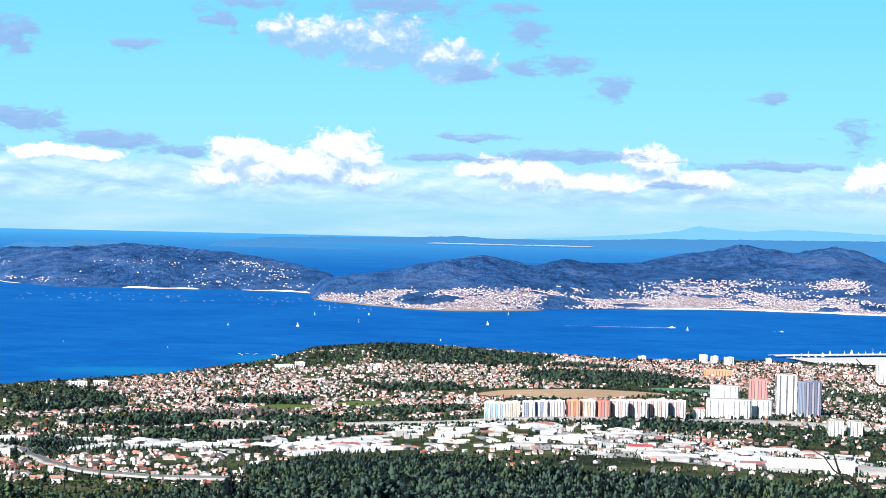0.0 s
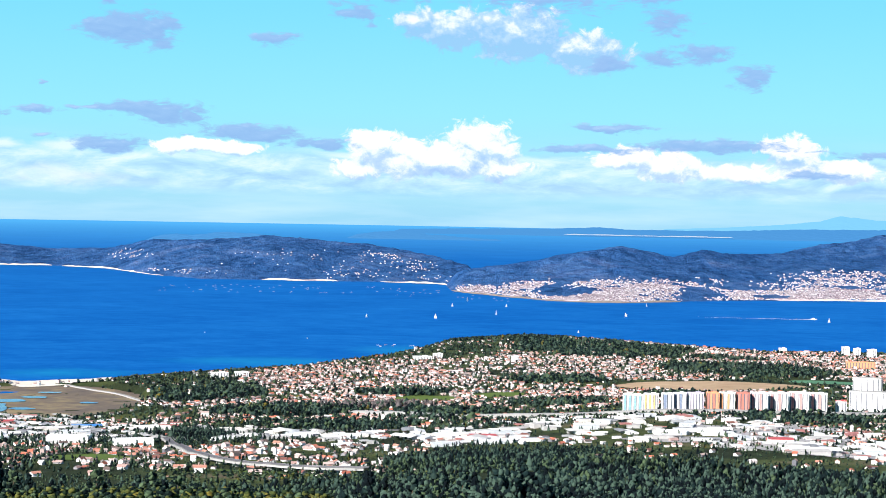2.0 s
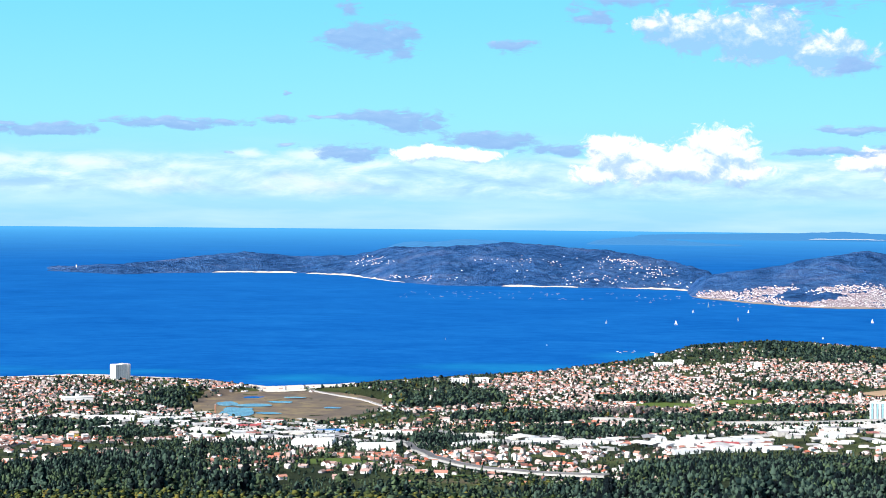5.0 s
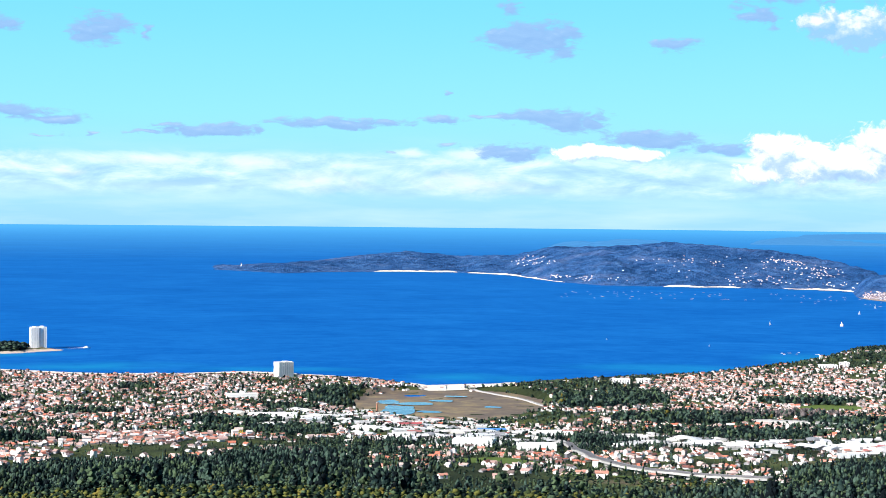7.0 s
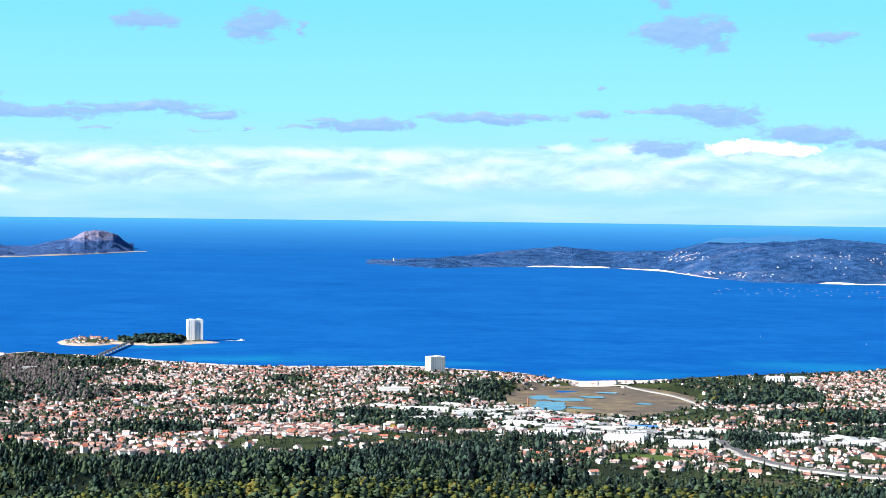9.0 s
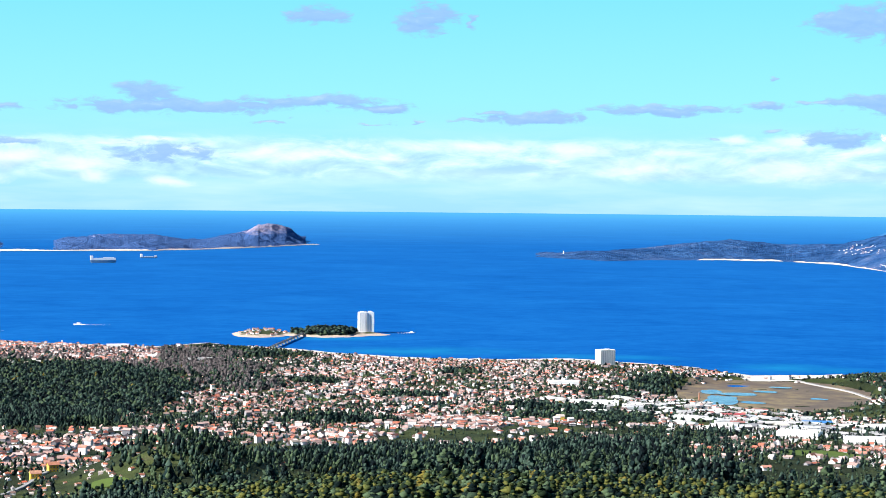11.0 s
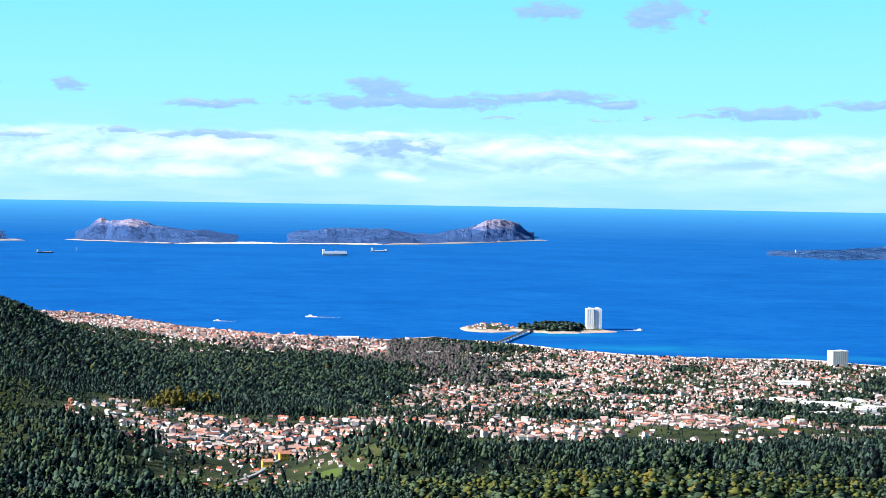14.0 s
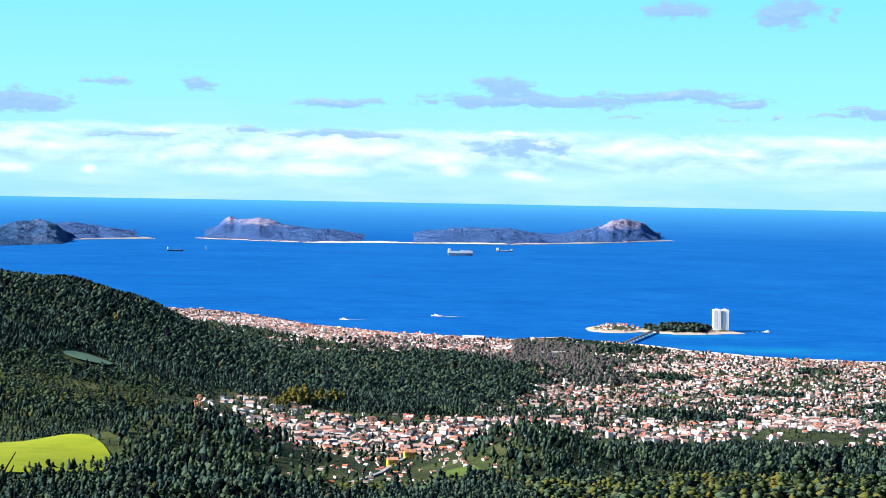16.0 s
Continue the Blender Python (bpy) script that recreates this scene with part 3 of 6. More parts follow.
# ---- land across the water ----
def landmass(name, label, category, az_keys, shore, crest_el, depth, mat, seed, back=1.0, rough=2.2, kind="", shape=0.8, step_az=0.05, rows=110, crag=0.05, canopy=0.9):
    """Hills that rise from a shore at the given distances to a skyline at the given heights (degrees)."""
    az = np.arange(az_keys[0], az_keys[-1] + 1e-6, step_az)
    near = np.interp(az, az_keys, shore)
    deep = np.interp(az, az_keys, depth)
    el = np.interp(az, az_keys, crest_el)
    ends = np.minimum(step(az, az_keys[0], az_keys[0] + 0.5), 1 - step(az, az_keys[-1] - 0.5, az_keys[-1]))
    s = np.linspace(-0.06, 1 + back, rows)
    S, A = np.meshgrid(s, az, indexing="ij")
    near = near + fbm(az * 9, az * 0, 6, 4, seed) * 5
    R = near[None] + S * deep[None]
    top = EYE + (near + deep)[None] * np.tan(np.radians(el))[None]
    rise = np.where(S < 1, np.clip(S, 0, 1) ** shape, np.clip((1 + back - S) / back, 0, 1) ** 1.2)
    x, y = polar(A, R)
    bumps = fbm(x, y, 90, 6, seed + 4)
    z = top * rise * (1 + 0.30 * bumps * (1 - np.clip(S, 0, 1) ** 3)) + rough * fbm(x, y, 22, 5, seed + 9) * np.clip(S * 6, 0, 1) * np.clip((1 + back - S) * 3, 0, 1)
    z = z + crag * top * (0.5 - np.abs(fbm(x, y, 26, 5, seed + 6))) * np.clip(S * 3, 0, 1) * np.clip((1 + back - S) * 2, 0, 1)
    z = np.minimum(z, top * (1.0 + crag * fbm(x, y, 16, 4, seed + 2)))
    z = z + canopy * fbm(x, y, 7, 3, seed + 12) * np.clip(S * 8, 0, 1) * np.clip((1 + back - S) * 3, 0, 1)
    z = np.where(S < 0, S * 30, np.maximum(z, np.where(top > 0.8, 0.25 * np.clip(S * 20, 0, 1), -2.0)))
    z = np.where(S > 1 + back - 0.001, -1, z) * ends - (1 - ends) * 1.5
    n, m = len(s), len(az)
    i = np.arange(n - 1)[:, None] * m + np.arange(m - 1)[None]
    f = np.stack([i, i + 1, i + m + 1, i + m], -1).reshape(-1, 4)
    ob = new(name, mesh_of(name, np.stack([x, y, z], -1).reshape(-1, 3), [f], [mat], smooth=True))
    tagged(ob, label, category, kind=kind)

    def height_at(a, q):
        """Place on the hillside at heading a, share q of the way from shore to crest."""
        fc = np.clip((a - az[0]) / step_az, 0, m - 1.01)
        fw = np.clip((q + 0.06) / (s[1] - s[0]), 0, n - 1.01)
        c, w = fc.astype(int), fw.astype(int)
        fc, fw = fc - c, fw - w
        return [(v[w, c] * (1 - fc) + v[w, c + 1] * fc) * (1 - fw) + (v[w + 1, c] * (1 - fc) + v[w + 1, c + 1] * fc) * fw for v in (x, y, z)]
    return ob, height_at, (az, near)


make_ground()
make_sea("sea", "deep blue bay water with light wind streaks", (425, 900, 1750), SEA)
make_sea("backdrop", "open ocean fading into pale haze at the horizon", (1750, 2400, 3200, 4900), HAZED_SEA)
HEADLAND_AZ = (-5.3, -4.6, -2.7, -1.2, 1.3, 3.0, 4.6, 6.0, 7.5, 9.6, 11.2, 13.0, 15.0, 15.6, 16.6)
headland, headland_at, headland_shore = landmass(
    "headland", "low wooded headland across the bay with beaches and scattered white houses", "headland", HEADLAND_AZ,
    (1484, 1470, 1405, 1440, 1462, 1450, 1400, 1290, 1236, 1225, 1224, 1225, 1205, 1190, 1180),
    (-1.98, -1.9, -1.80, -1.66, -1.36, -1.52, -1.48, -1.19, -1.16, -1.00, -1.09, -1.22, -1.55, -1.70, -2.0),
    (40, 60, 90, 130, 170, 160, 150, 200, 210, 220, 200, 190, 150, 120, 80), HAZED_WOOD, 11)
SHORE_HILLS_AZ = (15.3, 16.0, 17.5, 19.0, 20.2, 21.1, 22.0, 22.7, 23.6, 24.5, 25.8, 27.3, 28.3, 29.2, 30.2, 31.0, 32.2, 33.0, 33.8, 36, 40)
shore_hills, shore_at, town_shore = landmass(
    "wooded_hills", "wooded hills, blue-green with haze, behind a bright shoreline town across the bay", "hills", SHORE_HILLS_AZ,
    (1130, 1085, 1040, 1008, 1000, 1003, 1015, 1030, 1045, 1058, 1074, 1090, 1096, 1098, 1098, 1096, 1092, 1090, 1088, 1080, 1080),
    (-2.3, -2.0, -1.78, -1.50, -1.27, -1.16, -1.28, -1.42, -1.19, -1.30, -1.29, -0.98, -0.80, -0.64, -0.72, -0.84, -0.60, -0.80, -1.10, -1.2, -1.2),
    (60, 90, 140, 180, 200, 210, 210, 200, 210, 210, 220, 250, 260, 270, 270, 260, 270, 270, 260, 260, 260), HAZED_WOOD, 23, shape=1.15)
ISLES = [
    ("north_island", (-21.2, -20.5, -20.05, -19.05, -18.14, -17.05, -16.14, -15.68, -14.87, -14.33, -13.88, -13.43, -12.98, -12.61, -12.3, -11.8),
     (1548, 1550, 1553, 1557, 1560, 1568, 1588, 1600, 1626, 1648, 1670, 1694, 1718, 1738, 1755, 1775),
     (-1.97, -1.84, -1.59, -1.40, -1.37, -1.42, -1.55, -1.60, -1.40, -1.28, -1.07, -1.01, -1.10, -1.37, -1.58, -1.72), 31, ISLE_ROCK, 0.12),
    ("middle_island", (-27.5, -27.16, -26.67, -26.36, -26.2, -26.05, -25.86, -25.5, -25.23, -24.9, -24.51, -23.78, -22.69, -21.6, -20.9),
     (1602, 1594, 1582, 1576, 1574, 1570, 1566, 1558, 1552, 1546, 1537, 1526, 1531, 1543, 1550),
     (-1.88, -1.80, -1.55, -1.27, -1.17, -1.22, -1.25, -1.21, -1.14, -1.24, -1.36, -1.49, -1.57, -1.84, -1.98), 37, ISLE_ROCK, 0.12),
    ("south_island", (-33.2, -32.4, -31.7, -31.2, -30.75, -30.3, -29.78, -29.2, -28.71, -28.3), (1490, 1500, 1512, 1520, 1530, 1540, 1550, 1560, 1568, 1575),
     (-1.60, -1.50, -1.48, -1.42, -1.45, -1.55, -1.57, -1.72, -1.84, -1.92), 41, ISLE_ROCK, 0.12),
    ("green_island", (-36, -34.5, -33.35, -32.83, -32.23, -31.9, -31.62, -31.3, -31.0), (1376, 1370, 1376, 1388, 1402, 1412, 1420, 1428, 1436),
     (-1.62, -1.55, -1.56, -1.40, -1.31, -1.38, -1.50, -1.74, -2.02), 43, ISLE_WOOD, 0.06)]
isle_shore, isle = {}, {}
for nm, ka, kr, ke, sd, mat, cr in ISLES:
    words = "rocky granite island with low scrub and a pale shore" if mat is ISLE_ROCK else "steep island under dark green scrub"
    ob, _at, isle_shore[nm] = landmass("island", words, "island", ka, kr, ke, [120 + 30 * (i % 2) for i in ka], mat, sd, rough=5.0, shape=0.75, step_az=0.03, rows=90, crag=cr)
    isle[nm] = ob
    ob["group"] = "granite islands at the mouth of the bay"

# ---- what covers the land: heading, distance, half widths, weight ----
TOWN = [(-6, 478, 9.5, 84, 1.0), (-2.5, 520, 6, 40, 1.0), (-13.5, 430, 5, 60, 0.7), (-15, 345, 5, 35, 0.42), (9.5, 462, 5.0, 50, 0.62), (14, 500, 6, 80, 0.85), (20.5, 440, 6.5, 42, 1.0),
        (21, 560, 5, 60, 0.62), (25, 610, 7, 60, 0.95), (31, 590, 5, 80, 0.95), (32, 440, 4, 50, 0.55), (22, 650, 4, 22, 0.8), (6.5, 398, 3, 20, 0.6), (-6, 372, 7, 22, 0.6), (-2, 335, 5, 22, 0.28), (-9.5, 340, 7, 46, 0.75)]
VILLAGE = [(-16.2, 275, 2.6, 40, 0.8), (-25.2, 225, 1.8, 28, 0.5), (-21.0, 212, 5.2, 56, 1.0), (-24.0, 266, 3.0, 30, 0.8), (-18.4, 255, 3.4, 44, 1.0), (-12.8, 282, 4.0, 30, 0.8), (8.5, 240, 5.5, 42, 0.4), (15.5, 290, 5, 30, 0.45), (12, 385, 6, 20, 0.5),
           (4.3, 262, 2.4, 30, 0.6), (-12.6, 214, 1.5, 12, 0.7), (9.5, 262, 3.0, 20, 0.5), (20, 290, 6, 14, 0.4), (28, 320, 6, 30, 0.45)]
WORKS = [(0.2, 402, 4.0, 34, 1.0), (4.5, 345, 4.5, 34, 0.85), (10.5, 330, 5.0, 24, 0.8), (16.5, 305, 4.5, 24, 0.7), (23, 322, 6.0, 34, 1.0), (29, 300, 6.0, 34, 0.8)]
WOODS = [(-31.5, 212, 5.5, 22, 1.0), (-27.6, 186, 3.0, 30, 1.0), (-32, 330, 5.6, 135, 1.0), (-26, 400, 4.5, 85, 1.0), (-19.5, 440, 3.8, 70, 1.0), (-21.5, 345, 4, 45, 1.0), (-16.3, 186, 2.3, 26, 1.0), (-6, 222, 7.5, 42, 1.0), (-11.2, 318, 2.2, 9, 1.0), (-3.3, 350, 2.6, 20, 1.0), 
         (-0.5, 478, 1.6, 26, 1.0), (7.6, 470, 2.2, 26, 0.9), (10.2, 405, 2.6, 16, 0.9), (12.5, 352, 2.4, 14, 0.9), (17.3, 672, 2.8, 34, 1.0), (20.5, 610, 3.6, 26, 0.9), (25, 545, 3.0, 24, 0.8), (19.3, 425, 1.8, 14, 0.9),
         (17, 252, 3.4, 36, 1.0), (15.6, 395, 1.8, 18, 0.9), (-9, 432, 1.3, 9, 1), (-4.5, 395, 2.0, 8, 1)]
MORE_WOODS = [(-27.5, 190, 3.8, 16, 1.0), (-27, 142, 3.4, 16, 0.8), (27, 198, 9, 44, 1.0), (27, 130, 10, 40, 1.0), (27, 372, 2, 14, 0.6), (-12.0, 590, 1.6, 16, 0.5), (5.5, 300, 1.8, 14, 0.5), (10, 205, 7, 20, 0.5), (-15.2, 560, 2.2, 14, 1.0), (19.5, 268, 3, 12, 0.6), (7.5, 330, 1.6, 14, 0.9), (-12, 470, 1.0, 8, 1), (-7.4, 500, 0.8, 7, 1), (14, 472, 1.8, 9, 1), (19, 505, 1.6, 11, 1), (22.8, 455, 1.3, 9, 1), (24, 590, 1.8, 9, 1), (-30.5, 198, 4.2, 22, 1.0), (-26.5, 178, 3, 13, 1.0), (-2.5, 440, 1.0, 8, 1)]
SCRUB = [(-30.4, 272, 3.8, 42, 0.9), (-33.5, 380, 3.0, 40, 0.8), (-27.5, 240, 2.2, 18, 0.8), (-29.5, 395, 2.0, 30, 0.7), (9, 208, 6, 16, 0.7), (-4, 165, 5, 14, 0.5), (-13.5, 238, 2, 9, 0.7), (20, 270, 3, 12, 0.6), (-9, 290, 3, 10, 0.6), (-21, 150, 4, 12, 0.7)]
BARE_WOODS = [(-18.5, 545, 4.5, 34, 1.0), (-15.8, 500, 2.4, 34, 1.0), (-14.5, 455, 1.6, 24, 0.7), (13.2, 425, 2.2, 10, 0.8)]
OPEN = [(-33.6, 166, 4.0, 27), (-25.8, 142, 2.0, 6), (-30.6, 310, 1.0, 11), (2.7, 470, 3.5, 43), (23.8, 488, 3.2, 18), (27.7, 512, 1.5, 12), (-11.8, 408, 1.0, 8), (4.2, 250, 1.6, 9), (-18.8, 167, 0.9, 3.5), (8.5, 225, 2.2, 7), (14.8, 455, 1.2, 10), (17.2, 462, 1.0, 8), (-17.0, 262, 1.4, 7), (-23.4, 205, 1.0, 9), (6.0, 318, 1.3, 8)]


def share(zones, az, r, soft=0.35, seed=0):
    """How far each place belongs to the zones, 0 to 1, with ragged edges."""
    x, y = polar(az, r)
    rag = fbm(x, y, 26, 4, 50 + seed) * soft
    v = np.zeros_like(r)
    for z in zones:
        d = np.sqrt(((az - z[0]) / z[2]) ** 2 + ((r - z[1]) / z[3]) ** 2) + rag
        v = np.maximum(v, (z[4] if len(z) > 4 else 1.0) * (1 - step(d, 0.82, 1.12)))
    return v


def spread(rng, r0, r1, gap, a0=-36.0, a1=36.0):
    """Jittered places, about gap apart, between two distances."""
    az, rr = [], []
    r = r0
    while r < r1:
        n = int(math.radians(a1 - a0) * r / gap)
        az.append(a0 + (np.arange(n) + rng.random(n)) * (a1 - a0) / n)
        rr.append(r + (rng.random(n) - 0.5) * gap)
        r += gap
    return np.concatenate(az), np.concatenate(rr)


def shore_edge(az, r):
    return np.interp(az, SHORE_AZ, SHORE_R) - r


def ico(sub=0):
    bm = bmesh.new()
    bmesh.ops.create_icosphere(bm, subdivisions=sub + 1, radius=1.0)
    v = np.array([q.co[:] for q in bm.verts])
    f = np.array([[w.index for w in q.verts] for q in bm.faces])
    bm.free()
    return v, f


ICO = ico(0)
OCTA = (np.array([[1, 0, 0], [-1, 0, 0], [0, 1, 0], [0, -1, 0], [0, 0, 1], [0, 0, -1]], float), np.array([[0, 2, 4], [2, 1, 4], [1, 3, 4], [3, 0, 4], [2, 0, 5], [1, 2, 5], [3, 1, 5], [0, 3, 5]]))


def clump_tree(rng, blobs, tall, wide, squash=0.8, low=0.3):
    """A crown of ragged clumps, 1 high; low: where the crown begins."""
    vs, fs, n = [], [], 0
    for i in range(blobs):
        q = (i + 0.5) / blobs
        rad = wide * (0.35 + 0.35 * rng.random()) * (1.15 - 0.55 * q)
        ang, off = rng.random() * 6.28, wide * 0.55 * (1 - 0.75 * q) * rng.random() ** 0.5
        c = np.array([math.cos(ang) * off, math.sin(ang) * off, low + (1 - low) * q * 0.92])
        spin, tip = rng.random() * 6.28, rng.normal(0, 0.5)
        v = OCTA[0] * (0.7 + 0.6 * rng.random((6, 1)))
        v = np.stack([v[:, 0], v[:, 1] * math.cos(tip) - v[:, 2] * math.sin(tip), v[:, 1] * math.sin(tip) + v[:, 2] * math.cos(tip)], -1)
        v = np.stack([v[:, 0] * math.cos(spin) - v[:, 1] * math.sin(spin), v[:, 0] * math.sin(spin) + v[:, 1] * math.cos(spin), v[:, 2]], -1) * np.array([rad, rad, rad * squash * tall])
        vs.append(v + c)
        fs.append(OCTA[1] + n)
        n += len(v)
    return np.concatenate(vs), np.concatenate(fs)


def cone_tree(rng, tiers=4, sides=6, wide=0.24, low=0.06):
    """A conifer of drooping ragged tiers, 1 high."""
    vs, fs, n = [], [], 0
    for i in range(tiers):
        q = i / tiers
        top = min(1.0, low + (1 - low) * (q + 1.75 / tiers))
        base = low + (1 - low) * q
        rad = wide * (1 - 0.8 * q)
        a = np.arange(sides) * 6.283 / sides + rng.random() * 6
        k = rad * (0.6 + 0.7 * rng.random(sides))
        ring = np.stack([np.cos(a) * k, np.sin(a) * k, base - 0.05 * rng.random(sides)], -1)
        lean = (rng.random(2) - 0.5) * 0.05
        vs += [ring, [[lean[0], lean[1], top]]]
        j = np.arange(sides)
        fs.append(np.stack([j, (j + 1) % sides, np.full(sides, sides)], -1) + n)
        n += sides + 1
    return np.concatenate(vs), np.concatenate(fs)


def many(name, protos, kind_of, x, y, z, size, rng, mats, mat_of, label, category, stretch=None):
    """All the given plants joined into one mesh."""
    vs, fs, mi, n = [], [], [], 0
    ang = rng.random(len(x)) * 6.283
    wide = size * (0.85 + 0.4 * rng.random(len(x))) if stretch is None else size * stretch
    for k, (pv, pf) in enumerate(protos):
        w = np.nonzero(kind_of == k)[0]
        if not len(w):
            continue
        c, s = np.cos(ang[w])[:, None], np.sin(ang[w])[:, None]
        X = (pv[None, :, 0] * c - pv[None, :, 1] * s) * wide[w, None] + x[w, None]
        Y = (pv[None, :, 0] * s + pv[None, :, 1] * c) * wide[w, None] + y[w, None]
        Z = pv[None, :, 2] * size[w, None] + z[w, None]
        vs.append(np.stack([X, Y, Z], -1).reshape(-1, 3))
        fs.append((pf[None] + (np.arange(len(w)) * len(pv))[:, None, None] + n).reshape(-1, 3))
        mi.append(np.repeat(mat_of[w], len(pf)))
        n += len(w) * len(pv)
    ob = new(name, mesh_of(name, np.concatenate(vs), [np.concatenate(fs)], mats, np.concatenate(mi), smooth=True))
    return tagged(ob, label, category, kind="stuff")


RNG = np.random.default_rng(7)
CONES = [cone_tree(RNG) for i in range(5)]
EUCALYPTS = [clump_tree(RNG, 9, 1.3, 0.30, 1.0, 0.22) for i in range(5)]
ROUNDS = [clump_tree(RNG, 9, 1.0, 0.52, 0.8, 0.2) for i in range(5)]
BUSHES = [clump_tree(RNG, 6, 1.0, 0.85, 0.6, 0.05) for i in range(4)]
PLAIN = [clump_tree(RNG, 2, 1.1, 0.72, 0.9, 0.15) for i in range(3)] + [clump_tree(RNG, 3, 1.1, 0.62, 0.9, 0.2) for i in range(2)] + [cone_tree(RNG, 2, 5, 0.34)]
FAR_CONES = [cone_tree(RNG, 3, 5, 0.30) for i in range(5)]
FAR_GUMS = [clump_tree(RNG, 4, 1.5, 0.30, 1.0, 0.2) for i in range(5)]
FAR_ROUNDS = [clump_tree(RNG, 4, 1.0, 0.50, 0.9, 0.2) for i in range(5)]
FAR_BUSHES = [clump_tree(RNG, 3, 1.0, 0.8, 0.6, 0.05) for i in range(4)]


def coast_town(az, edge):
    """The built-up strip along the shore below the wooded hill."""
    return np.where(az < -17.0, 1 - step(np.abs(edge - 46), 36, 50), 0) * step(az, -31.5, -29)


def plant_forest(rng):
    """Woods of the near slopes, from the heath below the lookout down to the plain."""
    az, r = spread(rng, 98, 345, 0.92)
    wood = np.maximum(share(WOODS, az, r), share(MORE_WOODS, az, r))
    house = np.maximum(share(VILLAGE, az, r, seed=3), np.maximum(share(TOWN, az, r, seed=4), share(WORKS, az, r, seed=5) * 0.3))
    clear = share(OPEN, az, r, 0.12)
    x, y = polar(az, r)
    patch = fbm(x, y, 34, 4, 90)
    scrub = share(SCRUB, az, r, 0.5, 7)
    near = 1 - step(r, 128, 156)
    dense = np.maximum(wood * (0.80 + 0.25 * patch), np.maximum((0.20 + 0.45 * step(patch, -0.1, 0.4)) * (1 - 0.3 * house), near * 1.0 * (1 - share([(-20.5, 150, 4.0, 26, 1.0)], az, r, 0.1))))
    dense = np.where(wood < 0.5, dense * (1 - 0.25 * house), dense) * (1 - clear)
    dense = dense * (1 - 0.72 * share([(-21.4, 180, 4.2, 32, 1.0), (-21.5, 150, 2.4, 16, 1.0)], az, r, 0.25, 8))
    dense = dense * (1 - 0.10 * scrub)
    keep = (rng.random(len(r)) < dense) & (shore_edge(az, r) > 4)
    az, r, x, y, wood, near, patch, scrub = (q[keep] for q in (az, r, x, y, wood, near, patch, scrub))
    z = ground_z(x, y) - 0.06
    n = len(r)
    p = rng.random(n)
    low = scrub > rng.random(n)
    heath = ((near > p) & (az > -17.5 + 0.03 * (150 - r)) & (az < 12)) | low
    cone = ~heath & (p < np.where(wood > 0.5, 0.05, 0.04))
    gum = ~heath & ~cone & (p < np.where(wood > 0.5, 0.88, 0.45))
    kind_of = np.where(heath, 15 + rng.integers(0, 4, n), np.where(cone, rng.integers(0, 5, n), np.where(gum, 5 + rng.integers(0, 5, n), 10 + rng.integers(0, 5, n))))
    size = np.where(heath, 0.6 + 0.8 * rng.random(n) ** 1.3, np.where(cone | gum, 1.0 + 1.3 * rng.random(n) ** 1.5, 0.6 + 0.7 * rng.random(n)))
    size = size * np.where(wood > 0.5, 0.86, 0.62) * (1 + 0.75 * patch)
    kind_of = np.where(r > 150, kind_of + 19, kind_of)
    tone = fbm(x, y, 24, 3, 95) + rng.normal(0, 0.15, n)
    mat = np.where(heath, np.where(low, np.where(tone > 0.35, 2, 1), np.where(rng.random(n) < 0.04, 3, np.where(rng.random(n) < 0.5, 1, 2))), np.where(cone, 0, np.where(gum, np.where(tone < 0.12, 0, 1), np.where(rng.random(n) < 0.015, 3, 1))))
    many("forest", CONES + EUCALYPTS + ROUNDS + BUSHES + FAR_CONES + FAR_GUMS + FAR_ROUNDS + FAR_BUSHES, kind_of, x, y, z, size, rng, [PINE, LEAF, GORSE, AUTUMN], mat, "dense dark green conifer and eucalyptus forest on the slopes", "forest")


def plant_plain(rng):
    """Trees of the plain and of the far slope, smaller in view."""
    az, r = spread(rng, 345, 720, 1.5)
    wood = np.maximum(share(WOODS, az, r), share(MORE_WOODS, az, r))
    bare = share(BARE_WOODS, az, r, seed=9)
    house = np.maximum(share(TOWN, az, r, seed=4), share(WORKS, az, r, seed=5) * 0.4)
    clear = share(OPEN, az, r, 0.12)
    x, y = polar(az, r)
    patch = step(fbm(x, y, 30, 4, 91), -0.05, 0.3)
    dense = np.maximum(np.maximum(wood, bare), (0.46 + 0.48 * patch) * (1 - 0.22 * np.clip(house, 0, 1))) * (1 - clear)
    edge = shore_edge(az, r)
    dense = dense * (1 - 0.84 * coast_town(az, edge))
    keep = (rng.random(len(r)) < dense) & (edge > np.where(az < 0, 10, np.where(az < 5, 14, 5)))
    az, r, x, y, wood, bare = (q[keep] for q in (az, r, x, y, wood, bare))
    z = ground_z(x, y) - 0.06
    n = len(r)
    woody = (wood > 0.4) | (bare > 0.4)
    size = np.where(woody, 1.0 + 0.8 * rng.random(n), 0.45 + 0.75 * rng.random(n))
    isbare = bare * 0.75 > rng.random(n)
    mat = np.where(isbare, 2, np.where(rng.random(n) < np.where(woody, 0.65, 0.45), 0, np.where(rng.random(n) < 0.02, 3, 1)))
    many("woodland", PLAIN, rng.integers(0, 6, n), x, y, z, size, rng, [PINE, LEAF, BARE, AUTUMN], mat, "dark green copses and garden trees among the houses of the plain", "woodland", stretch=0.85 + 0.4 * rng.random(n))


plant_forest(np.random.default_rng(1))
plant_plain(np.random.default_rng(2))


